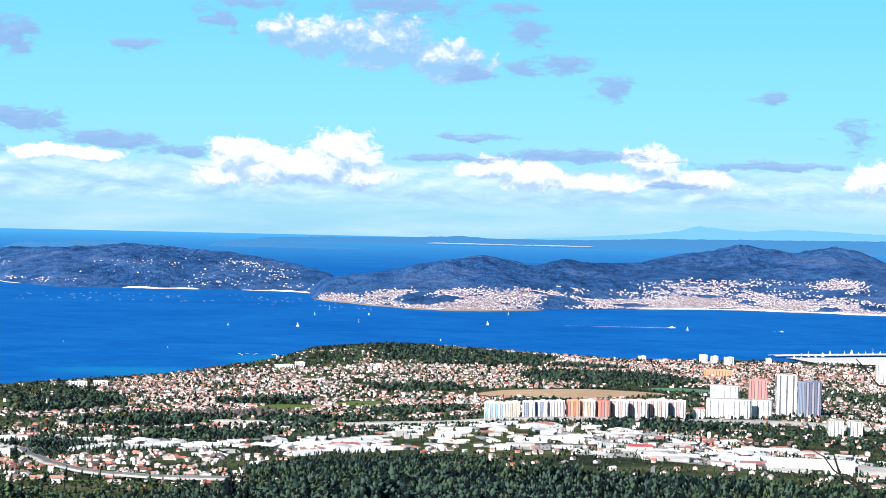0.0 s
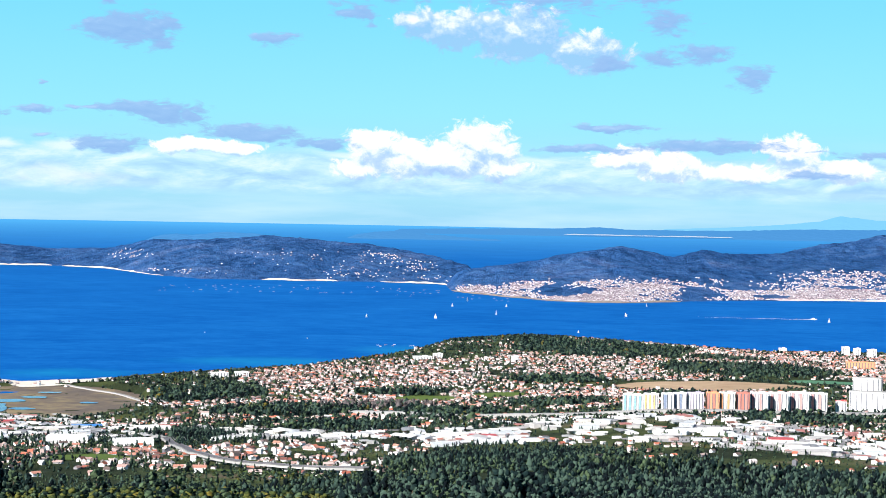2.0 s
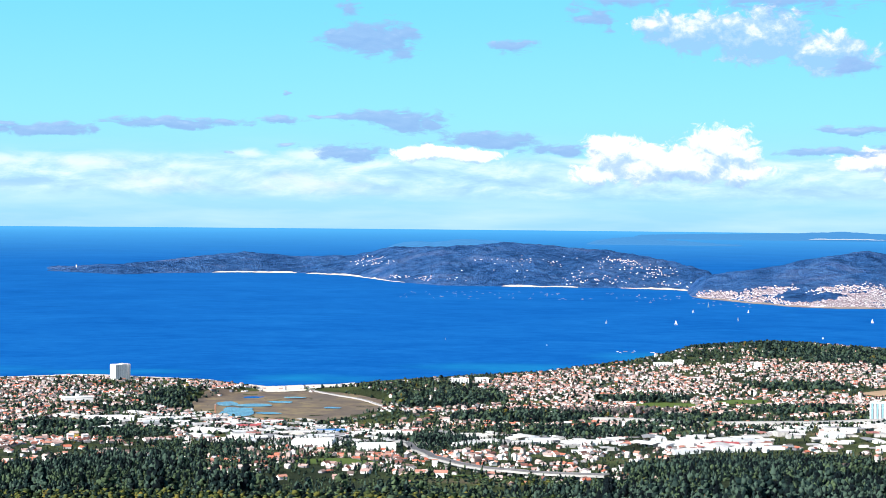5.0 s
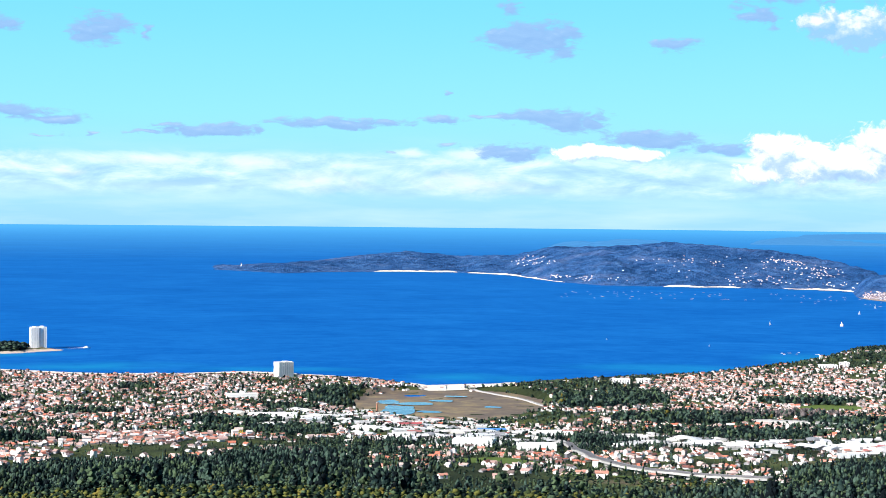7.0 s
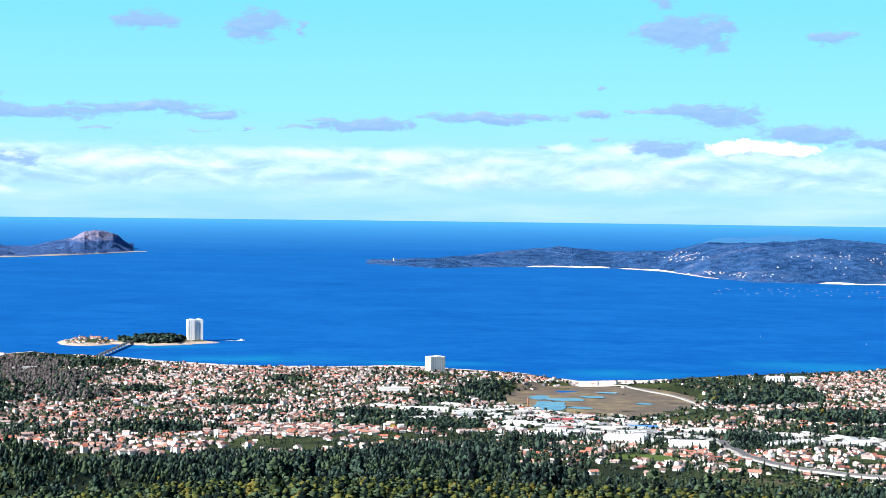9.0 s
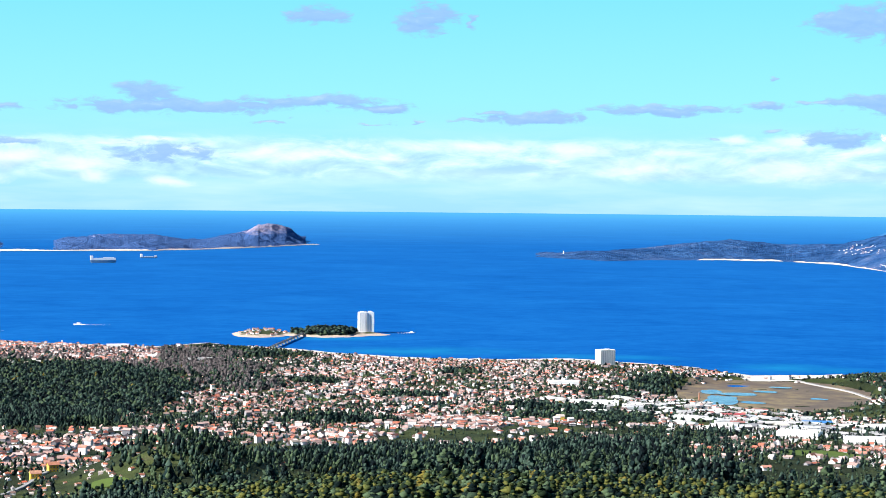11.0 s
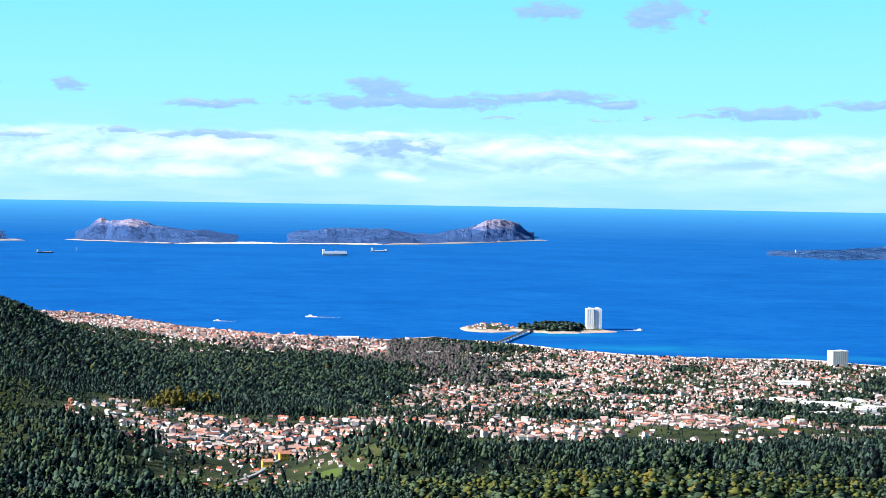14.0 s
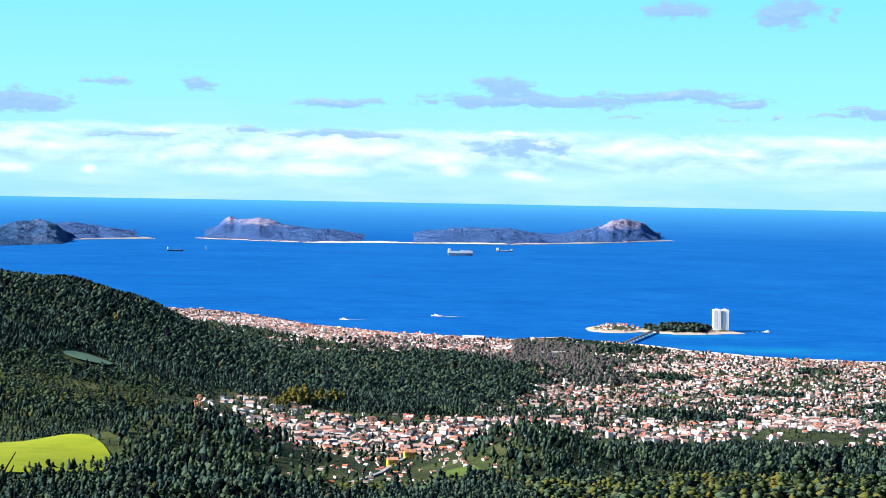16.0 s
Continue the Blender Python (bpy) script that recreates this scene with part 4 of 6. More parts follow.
# ---- joined houses of the plain ----
def house_rows(x, y, z, w, d, h, turn, rise, over=0.09):
    """Walls and gabled roofs for many houses at once: vertices, quads, triangles, and which are roof."""
    n = len(x)
    sx, sy = np.array([-1, 1, 1, -1]), np.array([-1, -1, 1, 1])
    zero, one = np.zeros(n), np.ones(n)
    P = []
    for k in range(4):
        P.append((sx[k] * w / 2, sy[k] * d / 2, -0.35 * one))
    for k in range(4):
        P.append((sx[k] * w / 2, sy[k] * d / 2, h))
    P += [(-w / 2, zero, h + rise), (w / 2, zero, h + rise)]
    for k in range(4):
        P.append((sx[k] * (w / 2 + over), sy[k] * (d / 2 + over), h + 0.015 - over * 0.4))
    P += [(-w / 2 - over, zero, h + rise + 0.03), (w / 2 + over, zero, h + rise + 0.03)]
    c, s = np.cos(turn), np.sin(turn)
    V = np.stack([np.stack([x + a * c - b * s, y + a * s + b * c, z + e], -1) for a, b, e in P], 1)
    quads = np.array([[0, 1, 5, 4], [1, 2, 6, 5], [2, 3, 7, 6], [3, 0, 4, 7], [10, 11, 15, 14], [12, 13, 14, 15]])
    tris = np.array([[4, 8, 7], [5, 6, 9]])
    off = np.arange(n) * 16
    Q = (quads[None] + off[:, None, None]).reshape(-1, 4)
    T = (tris[None] + off[:, None, None]).reshape(-1, 3)
    roofs = np.concatenate([np.tile([0, 0, 0, 0, 1, 1], n), np.zeros(2 * n, int)])
    return V.reshape(-1, 3), Q, T, roofs


def make_town(rng):
    az, r = spread(rng, 215, 722, 1.42)
    dense = np.maximum(share(TOWN, az, r, seed=4), share(VILLAGE, az, r, seed=3) * 0.75)
    edge = shore_edge(az, r)
    strip = coast_town(az, edge)
    dense = np.maximum(dense, np.where(az < -26.5, 0.0, 0.10))
    block = np.maximum(np.maximum(share(WOODS, az, r), share(MORE_WOODS, az, r)), np.maximum(share(OPEN, az, r, 0.12), share(BARE_WOODS, az, r, seed=9)))
    works = share(WORKS, az, r, seed=5)
    dense = dense * (1 - block) * (1 - 0.75 * works)
    x, y = polar(az, r)
    dense = dense * (0.45 + 0.75 * step(fbm(x, y, 22, 3, 70), -0.25, 0.2))
    dense = np.maximum(dense, strip * 1.35)
    keep = (rng.random(len(r)) < dense * 0.62) & (edge > np.where((az > -15) & (az < 6), 11, 5))
    x, y, r, az = x[keep], y[keep], r[keep], az[keep]
    n = len(x)
    w, d = 0.62 + 0.95 * rng.random(n) ** 2.2, 0.52 + 0.42 * rng.random(n)
    h = np.where(rng.random(n) < 0.05, 0.6 + 0.5 * rng.random(n), 0.22 + 0.22 * rng.random(n))
    rise = np.where(rng.random(n) < 0.16, 0.03, 0.16 + 0.12 * rng.random(n))
    turn = np.radians(np.round(fbm(x, y, 60, 2, 33) * 4) * 25 + rng.normal(0, 9, n) + np.where(rng.random(n) < 0.4, 90, 0))
    V, Q, T, roofs = house_rows(x, y, ground_z(x, y), w, d, h, turn, rise)
    ob = new("town_houses", mesh_of("town_houses", V, [Q, T], [WALLS, ROOFS], roofs))
    tagged(ob, "white and cream houses with clay tile roofs covering the plain", "houses", kind="stuff")


make_town(np.random.default_rng(3))


def far_houses(name, label, where, picks, count, rng, size=1.25):
    a, q = [], []
    for c, s, wa, ws, k in picks:
        m = int(count * k)
        a.append(c + (rng.random(m) + rng.random(m) - 1) * wa)
        q.append(np.abs(s + (rng.random(m) + rng.random(m) - 1) * ws) + 0.02)
    a, q = np.concatenate(a), np.concatenate(q)
    x, y, z = where(a, q)
    keep = (fbm(x, y, 24, 4, 5) > -0.06 + 0.4 * (rng.random(len(x)) - 0.5)) & (z > 0.2)
    x, y, z = x[keep], y[keep], z[keep]
    n = len(x)
    h = 0.5 + 0.6 * rng.random(n) ** 2
    V, Q, T, roofs = house_rows(x, y, z, size * (0.6 + 1.6 * rng.random(n) ** 2), 0.7 + 0.6 * rng.random(n), h * size, rng.random(n) * 3, 0.15 + 0.25 * rng.random(n))
    ob = new(name, mesh_of(name, V, [Q, T], [HAZED_WALLS, HAZED_ROOFS], roofs))
    tagged(ob, label, "houses", kind="stuff")


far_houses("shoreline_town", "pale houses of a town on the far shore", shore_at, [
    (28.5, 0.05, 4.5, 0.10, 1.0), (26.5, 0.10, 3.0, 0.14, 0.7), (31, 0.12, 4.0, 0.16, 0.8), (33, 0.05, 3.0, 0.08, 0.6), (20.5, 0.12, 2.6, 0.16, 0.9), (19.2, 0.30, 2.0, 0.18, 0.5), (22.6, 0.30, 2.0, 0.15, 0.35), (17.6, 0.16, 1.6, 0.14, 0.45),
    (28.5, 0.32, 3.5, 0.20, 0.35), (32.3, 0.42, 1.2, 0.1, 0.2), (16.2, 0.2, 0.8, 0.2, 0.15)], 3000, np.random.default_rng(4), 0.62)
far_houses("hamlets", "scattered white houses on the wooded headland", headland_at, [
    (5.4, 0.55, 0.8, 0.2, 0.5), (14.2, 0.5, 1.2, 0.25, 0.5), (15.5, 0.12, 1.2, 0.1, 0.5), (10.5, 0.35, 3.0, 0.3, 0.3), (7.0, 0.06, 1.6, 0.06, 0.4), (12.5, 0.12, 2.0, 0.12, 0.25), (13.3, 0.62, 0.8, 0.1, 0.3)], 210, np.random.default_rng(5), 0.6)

# ---- building blocks ----
def part(name, bm, mat, parent=None, label=""):
    """One mesh object, under its thing or part when a parent is given."""
    if isinstance(bm, bpy.types.Mesh):
        me = bm
    else:
        me = bpy.data.meshes.new(name)
        bm.to_mesh(me)
        bm.free()
        me.materials.append(mat)
    ob = new(name, me)
    if parent:
        ob.parent = parent
    if label:
        ob["label"] = label
    return ob


def boxes(*rows, bevel=0.0):
    """Boxes joined in one bmesh: centre x, y, foot z, sizes."""
    bm = bmesh.new()
    for x, y, z, a, b, c in rows:
        bmesh.ops.create_cube(bm, size=1.0, matrix=Matrix.Translation((x, y, z + c / 2)) @ Matrix.Diagonal((a, b, c, 1)))
    if bevel:
        bmesh.ops.bevel(bm, geom=bm.edges[:], offset=bevel, segments=1, affect="EDGES")
    return bm


def prism(outline, z0, z1):
    """An upright solid over an outline."""
    bm = bmesh.new()
    lo = [bm.verts.new((x, y, z0)) for x, y in outline]
    hi = [bm.verts.new((x, y, z1)) for x, y in outline]
    n = len(outline)
    for i in range(n):
        bm.faces.new((lo[i], lo[(i + 1) % n], hi[(i + 1) % n], hi[i]))
    bm.faces.new(hi)
    bm.faces.new(lo[::-1])
    return bm


def solid(verts, faces):
    bm = bmesh.new()
    vs = [bm.verts.new(v) for v in verts]
    for f in faces:
        bm.faces.new([vs[i] for i in f])
    return bm


def tube(points, radii, sides=6):
    """A tapering tube along points."""
    bm = bmesh.new()
    rings = []
    for i, p in enumerate(points):
        a, b = Vector(points[max(i - 1, 0)]), Vector(points[min(i + 1, len(points) - 1)])
        d = (b - a).normalized()
        u = d.orthogonal().normalized()
        w = d.cross(u)
        rings.append([bm.verts.new(Vector(p) + (u * math.cos(k * 6.2832 / sides) + w * math.sin(k * 6.2832 / sides)) * radii[i]) for k in range(sides)])
    for r0, r1 in zip(rings, rings[1:]):
        for k in range(sides):
            bm.faces.new((r0[k], r0[(k + 1) % sides], r1[(k + 1) % sides], r1[k]))
    bm.faces.new(rings[0][::-1])
    bm.faces.new(rings[-1])
    return bm


def gable(w, d, h, rise, over=0.06, thick=0.05):
    """Walls with gables, and a roof of two slabs on them."""
    a, b = w / 2, d / 2
    wall = solid([(-a, -b, -0.5), (a, -b, -0.5), (a, b, -0.5), (-a, b, -0.5), (-a, -b, h), (a, -b, h), (a, b, h), (-a, b, h), (-a, 0, h + rise), (a, 0, h + rise)],
                 [(0, 1, 5, 4), (2, 3, 7, 6), (1, 2, 6, 9, 5), (3, 0, 4, 8, 7), (4, 5, 9, 8), (6, 7, 8, 9), (3, 2, 1, 0)])
    e, f, s = a + over, b + over, over * rise / b
    v = []
    for t in (0.006, thick):
        v += [(-e, -f, h - s + t), (e, -f, h - s + t), (e, 0, h + rise + t), (-e, 0, h + rise + t), (e, f, h - s + t), (-e, f, h - s + t)]
    roof = solid(v, [(6, 7, 8, 9), (9, 8, 10, 11), (3, 2, 1, 0), (5, 4, 2, 3), (0, 1, 7, 6), (4, 5, 11, 10), (1, 2, 8, 7), (2, 4, 10, 8), (5, 3, 9, 11), (3, 0, 6, 9)])
    return wall, roof


def thing(name, label, category, m, group=""):
    ob = new(name)
    ob.matrix_basis = m
    return tagged(ob, label, category, group)


def at(az, r, turn=0.0, lift=0.0):
    """A place on the ground at a heading and distance; turn: degrees from facing the lookout."""
    x, y = polar(az, r)
    return pose(float(x), float(y), float(ground_z(x, y)) + lift, 0, 0, -az + turn)


# ---- draped grounds: fields, earth, beaches, roads ----
def patch(name, label, category, az, r, wa, wr, mat, lift=0.10, seed=0, rag=0.22, kind="structure"):
    n, m = 48, 10
    a = np.arange(n) * 2 * np.pi / n
    k = 1 + rag * fbm(np.cos(a) * 3 + 10, np.sin(a) * 3 + 10, 2.0, 3, seed)
    s = np.linspace(0, 1, m)[1:, None]
    A = az + s * (np.cos(a) * wa * k)[None]
    R = r + s * (np.sin(a) * wr * k)[None]
    x, y = polar(np.append(A, az), np.append(R, r))
    z = ground_z(x, y) + lift
    i = np.arange(n)
    j = (i + 1) % n
    q = np.concatenate([np.stack([p * n + i, p * n + n + i, p * n + n + j, p * n + j], -1) for p in range(m - 2)])
    t = np.stack([np.full(n, (m - 1) * n), i, j], -1)
    ob = new(name, mesh_of(name, np.stack([x, y, z], -1), [q, t], [mat], smooth=True))
    return tagged(ob, label, category, kind=kind)


def ribbon(name, label, category, path, width, mat, lift=0.12, thick=0.0, level=None, kind="structure", parent=None):
    """A road or strip along headings and distances, laid on the ground or at a level."""
    P = []
    for (a0, r0), (a1, r1) in zip(path, path[1:]):
        for t in np.linspace(0, 1, 10)[:-1]:
            P.append(polar(a0 + (a1 - a0) * t, r0 + (r1 - r0) * t))
    P.append(polar(*path[-1]))
    P = np.array(P)
    for _ in range(6):
        P[1:-1] = (P[:-2] + 2 * P[1:-1] + P[2:]) / 4
    d = np.gradient(P, axis=0)
    d /= np.linalg.norm(d, axis=1)[:, None]
    side = np.stack([-d[:, 1], d[:, 0]], -1) * width / 2
    L, R = P + side, P - side
    zl = np.maximum(ground_z(L[:, 0], L[:, 1]), ground_z(R[:, 0], R[:, 1])) + lift
    if level is not None:
        zl = np.interp(np.linspace(0, 1, len(P)), np.linspace(0, 1, len(level)), level)
    n = len(P)
    v = np.concatenate([np.column_stack([L, zl]), np.column_stack([R, zl]), np.column_stack([L, zl - thick - 0.28]), np.column_stack([R, zl - thick - 0.28])])
    i = np.arange(n - 1)
    q = [np.stack([i, i + 1, n + i + 1, n + i], -1)[:, ::-1], np.stack([i, 2 * n + i, 2 * n + i + 1, i + 1], -1)[:, ::-1], np.stack([n + i, n + i + 1, 3 * n + i + 1, 3 * n + i], -1)[:, ::-1]]
    ob = new(name, mesh_of(name, v, [np.concatenate(q)], [mat]))
    if parent:
        ob.parent = parent
        return ob, P, zl
    tagged(ob, label, category, kind=kind)
    return ob, P, zl


patch("field", "bright green mown meadow on the near hill", "field", -33.6, 166, 3.9, 26, FIELD, 0.14, 1)
patch("field", "bright green grass strip among the trees", "field", -25.8, 143, 1.7, 4.5, FIELD, 0.12, 2)
for k, (a, r, wa, wr) in enumerate([(-11.8, 408, 0.9, 7), (4.2, 250, 1.5, 8), (-18.8, 167, 0.8, 3), (8.5, 225, 2.0, 6), (14.8, 455, 1.1, 9), (17.2, 462, 0.9, 7), (-17.0, 262, 1.3, 6), (6.0, 318, 1.2, 7), (-23.4, 205, 0.9, 8)]):
    patch("field", "small green pasture between houses", "field", a, r, wa, wr, plain("pasture", (0.10, 0.15, 0.035), 0.95, 0.1), 0.10, 10 + k)
patch("quarry_ground", "bare ochre earth levelled for building", "bare ground", 24.0, 488, 2.9, 15, EARTH, 0.10, 4)
patch("mudflat", "brown tidal mud and reeds round the lagoon", "mudflat", 2.7, 470, 3.2, 38, MUD, 0.015, 5, 0.1)
YARD = mat_mix("worn_yard_paving", (0.16, 0.16, 0.17), (0.34, 0.33, 0.33), 0.4, 0.9, 0.15, 0.0, None, 0.3, (0.46, 0.44, 0.42))
yard_rng = np.random.default_rng(77)
for k in range(34):
    a, r = float(yard_rng.uniform(-3, 34)), float(yard_rng.uniform(272, 425))
    if share(WORKS, np.array([a]), np.array([r]), 0.2, 5)[0] > 0.45:
        patch("yard", "worn grey paving between works sheds", "yard", a, r, float(yard_rng.uniform(0.8, 1.9)), float(yard_rng.uniform(5, 11)), YARD, 0.11, 60 + k, 0.6)
POND = mat_mix("shallow_lagoon_water", (0.08, 0.13, 0.22), (0.13, 0.18, 0.27), 0.3, 0.15, 0.5)
for k, (a, r, wa, wr) in enumerate([(1.05, 456, 0.55, 12), (1.6, 470, 0.55, 4), (0.7, 474, 0.4, 5), (2.4, 478, 0.4, 2.5), (4.1, 464, 0.3, 2), (2.0, 452, 0.4, 2.5), (2.9, 490, 0.35, 2)]):
    patch("lagoon_water", "pale still water lying on the mudflat", "lagoon", a, r, wa, wr, POND, 0.16, 40 + k, 0.5)
PITCH = plain("sports_turf", (0.10, 0.24, 0.14), 0.95, 0.1)
patch("sports_pitch", "green artificial turf sports pitch", "sports pitch", 27.7, 510, 1.3, 8, PITCH, 0.10, 6, 0.05)
patch("sports_pitch", "pale green levelled football pitch in the woods", "sports pitch", -30.6, 311, 0.78, 6.0, plain("worn_turf", (0.10, 0.19, 0.13), 0.95, 0.1), 0.35, 9, 0.05)


def beach_strip(name, label, shore, a0, a1, inner, outer, z0, z1, mat, seed, parent=None):
    az = np.arange(a0, a1, 0.06)
    near = np.interp(az, shore[0], shore[1])
    w = (0.75 + 0.5 * fbm(az * 6, az * 0, 3, 3, seed)) * np.minimum(1, np.minimum(az - a0, a1 - az) / 0.25 + 0.08)
    x0, y0 = polar(az, near - inner)
    x1, y1 = polar(az, near + outer * w)
    n = len(az)
    v = np.concatenate([np.column_stack([x0, y0, np.full(n, z0)]), np.column_stack([x1, y1, z0 + (z1 - z0) * w])])
    i = np.arange(n - 1)
    ob = new(name, mesh_of(name, v, [np.stack([i, i + 1, n + i + 1, n + i], -1)], [mat]))
    if parent:
        ob.parent = parent
        ob["label"] = label
    else:
        tagged(ob, label, "beach", kind="structure")


for a0, a1, w in ((0.2, 2.95, 9.0), (3.2, 6.4, 9.0), (13.3, 15.6, 8.0), (9.5, 12.0, 3.0)):
    beach_strip("beach", "pale sand beach below the wooded headland", headland_shore, a0, a1, 1.0, w, 0.15, 1.3, SAND, int(a0 * 10), headland)
beach_strip("beach", "pale rock and sand along the town shore", town_shore, 15.6, 23.0, 1.0, 4.0, 0.15, 1.0, ROCK, 3, shore_hills)
beach_strip("beach", "pale sand along the town front", town_shore, 26.0, 36.0, 1.0, 6.0, 0.15, 1.0, SAND, 4, shore_hills)
beach_strip("beach", "white sand bar joining two islands", isle_shore["north_island"], -21.2, -17.2, 4.0, 7.0, 0.3, 1.3, SAND, 5, isle["north_island"])
beach_strip("beach", "white sand bar joining two islands", isle_shore["middle_island"], -23.9, -20.6, 2.0, 8.0, 0.3, 1.5, SAND, 6, isle["middle_island"])
beach_strip("beach", "pale bare rock along the island shore", isle_shore["north_island"], -17.2, -11.9, 1.0, 5.0, 0.2, 1.4, plain("pale_rock", (0.50, 0.44, 0.40)), 7, isle["north_island"])
beach_strip("beach", "pale bare rock along the island shore", isle_shore["middle_island"], -27.3, -23.9, 1.0, 5.0, 0.2, 1.4, plain("pale_rock", (0.50, 0.44, 0.40)), 8, isle["middle_island"])
beach_strip("beach", "pale bare rock along the island shore", isle_shore["south_island"], -31.0, -28.5, 1.0, 5.0, 0.2, 1.6, plain("pale_rock", (0.46, 0.42, 0.40)), 9, isle["south_island"])


def near_beach(a0, a1, wide, label):
    az = np.arange(a0, a1, 0.1)
    e = np.linspace(-1.5, wide, 6)
    A, E = np.meshgrid(az, e)
    x, y = polar(A, np.interp(A, SHORE_AZ, SHORE_R) - E)
    z = np.maximum(ground_z(x, y), -0.3) + 0.16
    n = len(az)
    i = (np.arange(5)[:, None] * n + np.arange(n - 1)[None]).ravel()
    ob = new("beach", mesh_of("beach", np.stack([x, y, z], -1).reshape(-1, 3), [np.stack([i, i + n, i + n + 1, i + 1], -1)], [SAND], smooth=True))
    tagged(ob, label, "beach", kind="structure")


near_beach(1.4, 4.9, 17.0, "wide pale sand beach at the lagoon mouth")
near_beach(-14.2, -7.0, 9.0, "long pale sand beach facing the small island")
near_beach(-7.0, 0.5, 4.0, "narrow pale sand beach below the town")
near_beach(-23.0, -15.0, 2.5, "narrow rocky sand along the coast")

# roads
ribbon("road", "grey motorway on an embankment below the apartment blocks", "road", [(12.5, 392), (14.5, 386), (17, 381), (20.1, 377), (24, 378), (27.5, 386), (31, 396), (35, 402)], 2.2, CONCRETE, 0.9, 0.6)
ribbon("road", "narrow pale lane winding through the village", "road", [(-22.2, 160), (-21.6, 168), (-20.9, 180), (-20.4, 196), (-19.8, 215), (-19.9, 240)], 0.42, CONCRETE, 0.16)
ribbon("road", "narrow pale lane between village houses", "road", [(-26, 262), (-24.6, 252), (-23.2, 236), (-21.6, 228), (-20.2, 220)], 0.4, CONCRETE, 0.16)
ribbon("road", "grey street through the works", "road", [(2.0, 352), (5, 356), (8, 350), (11, 345), (14, 340)], 0.9, ASPHALT, 0.14)
ribbon("road", "pale street through the works", "road", [(-4, 402), (-1, 396), (2, 380), (4.5, 372)], 0.9, ASPHALT, 0.14)
ribbon("road", "pale embankment road beside the lagoon", "road", [(3.4, 508), (5.2, 482), (6.3, 455), (7.0, 430)], 1.1, CONCRETE, 0.3)

viaduct = thing("viaduct", "concrete road viaduct curving on pillars through the valley", "viaduct", pose(0, 0, 0))
deck, line, top = ribbon("deck", "", "", [(6.45, 312), (6.7, 298), (7.0, 278), (7.45, 255), (8.2, 245), (9.2, 238), (10.2, 232), (11.2, 227), (13.0, 221)], 1.5, CONCRETE, 0.75, 0.0, parent=viaduct)
part("road_surface", ribbon("lane", "", "", [(6.45, 312), (6.7, 298), (7.0, 278), (7.45, 255), (8.2, 245), (9.2, 238), (10.2, 232), (11.2, 227), (13.0, 221)], 1.2, ASPHALT, 0.80, -0.38, parent=viaduct)[0].data, None, viaduct, "dark asphalt")
bpy.data.objects.remove(bpy.data.objects["lane"])
post = boxes((0, 0, -2.2, 0.35, 0.9, 2.0))
me_post = bpy.data.meshes.new("pillar")
post.to_mesh(me_post)
post.free()
me_post.materials.append(CONCRETE)
for i in range(6, len(line) - 2, 5):
    ob = part("pillar", me_post, None, viaduct)
    ob.matrix_basis = pose(line[i][0], line[i][1], top[i], 0, 0, 30)


# ---- houses of the near villages ----
def make_house(k, w, d, h, rise, label):
    ob = thing("house", label, "house", pose(0, 0, 0), "village houses")
    wall, roof = gable(w, d, h, rise, 0.08, 0.05)
    part("wall", wall, HOUSE_WALL, ob)
    part("roof", roof, HOUSE_ROOF, ob, "clay tile gabled roof")
    part("chimney", boxes((w * 0.22, d * 0.15, h + rise * 0.4, 0.10, 0.10, rise * 0.6 + 0.16), (w * 0.22, d * 0.15, h + rise + 0.16, 0.14, 0.14, 0.03)), HOUSE_WALL, ob)
    part("door", boxes((-w * 0.08, -d / 2, 0.0, 0.11, 0.03, 0.22)), BRICK, ob, "dark brown door")
    floors = 2 if h > 0.5 else 1
    win = None
    for f in range(floors):
        for x in (-0.33, 0.16, 0.36):
            if win is None:
                win = part("window", boxes((0, 0, 0, 0.14, 0.03, 0.13)), GLASS_DARK, ob).data
                q = ob.children[-1]
            else:
                q = part("window", win, None, ob)
            q.matrix_basis = pose(x * w, -d / 2, 0.10 + f * 0.30)
    q = part("window", win, None, ob)
    q.matrix_basis = pose(-w / 2, 0, h - 0.22, 0, 0, 90)
    return ob


HOUSES = [make_house(0, 1.25, 0.95, 0.52, 0.30, "two-storey rendered house with a clay tile roof"),
          make_house(1, 1.05, 0.9, 0.54, 0.27, "compact rendered house with a tiled gable roof"),
          make_house(2, 1.6, 1.0, 0.38, 0.24, "low rendered farmhouse with a clay tile roof"),
          make_house(3, 0.95, 0.8, 0.34, 0.2, "small single-storey house with a clay tile roof"),
          make_house(4, 1.4, 1.15, 0.56, 0.34, "large two-storey villa with a clay tile roof")]


def place_houses(rng):
    az, r = spread(rng, 158, 216, 1.75)
    v = share(VILLAGE, az, r, seed=3)
    wood = np.maximum(share(WOODS, az, r), share(MORE_WOODS, az, r)) * (v < 0.5)
    keep = rng.random(len(r)) < v * (1 - wood) * (1 - share(OPEN, az, r, 0.12)) * 0.95
    az, r = az[keep], r[keep]
    order = rng.permutation(len(az))[:245]
    n = 0
    for i in order:
        m = at(az[i], r[i], float(rng.normal(0, 22) + (90 if rng.random() < 0.35 else 0) + rng.choice([-20, 15]))) @ Matrix.Scale(float(rng.uniform(0.50, 0.70)), 4)
        k = int(rng.integers(0, 5))
        if n < len(HOUSES):
            HOUSES[n].matrix_basis = m
        else:
            copy_thing(HOUSES[k], m)
        n += 1


place_houses(np.random.default_rng(12))
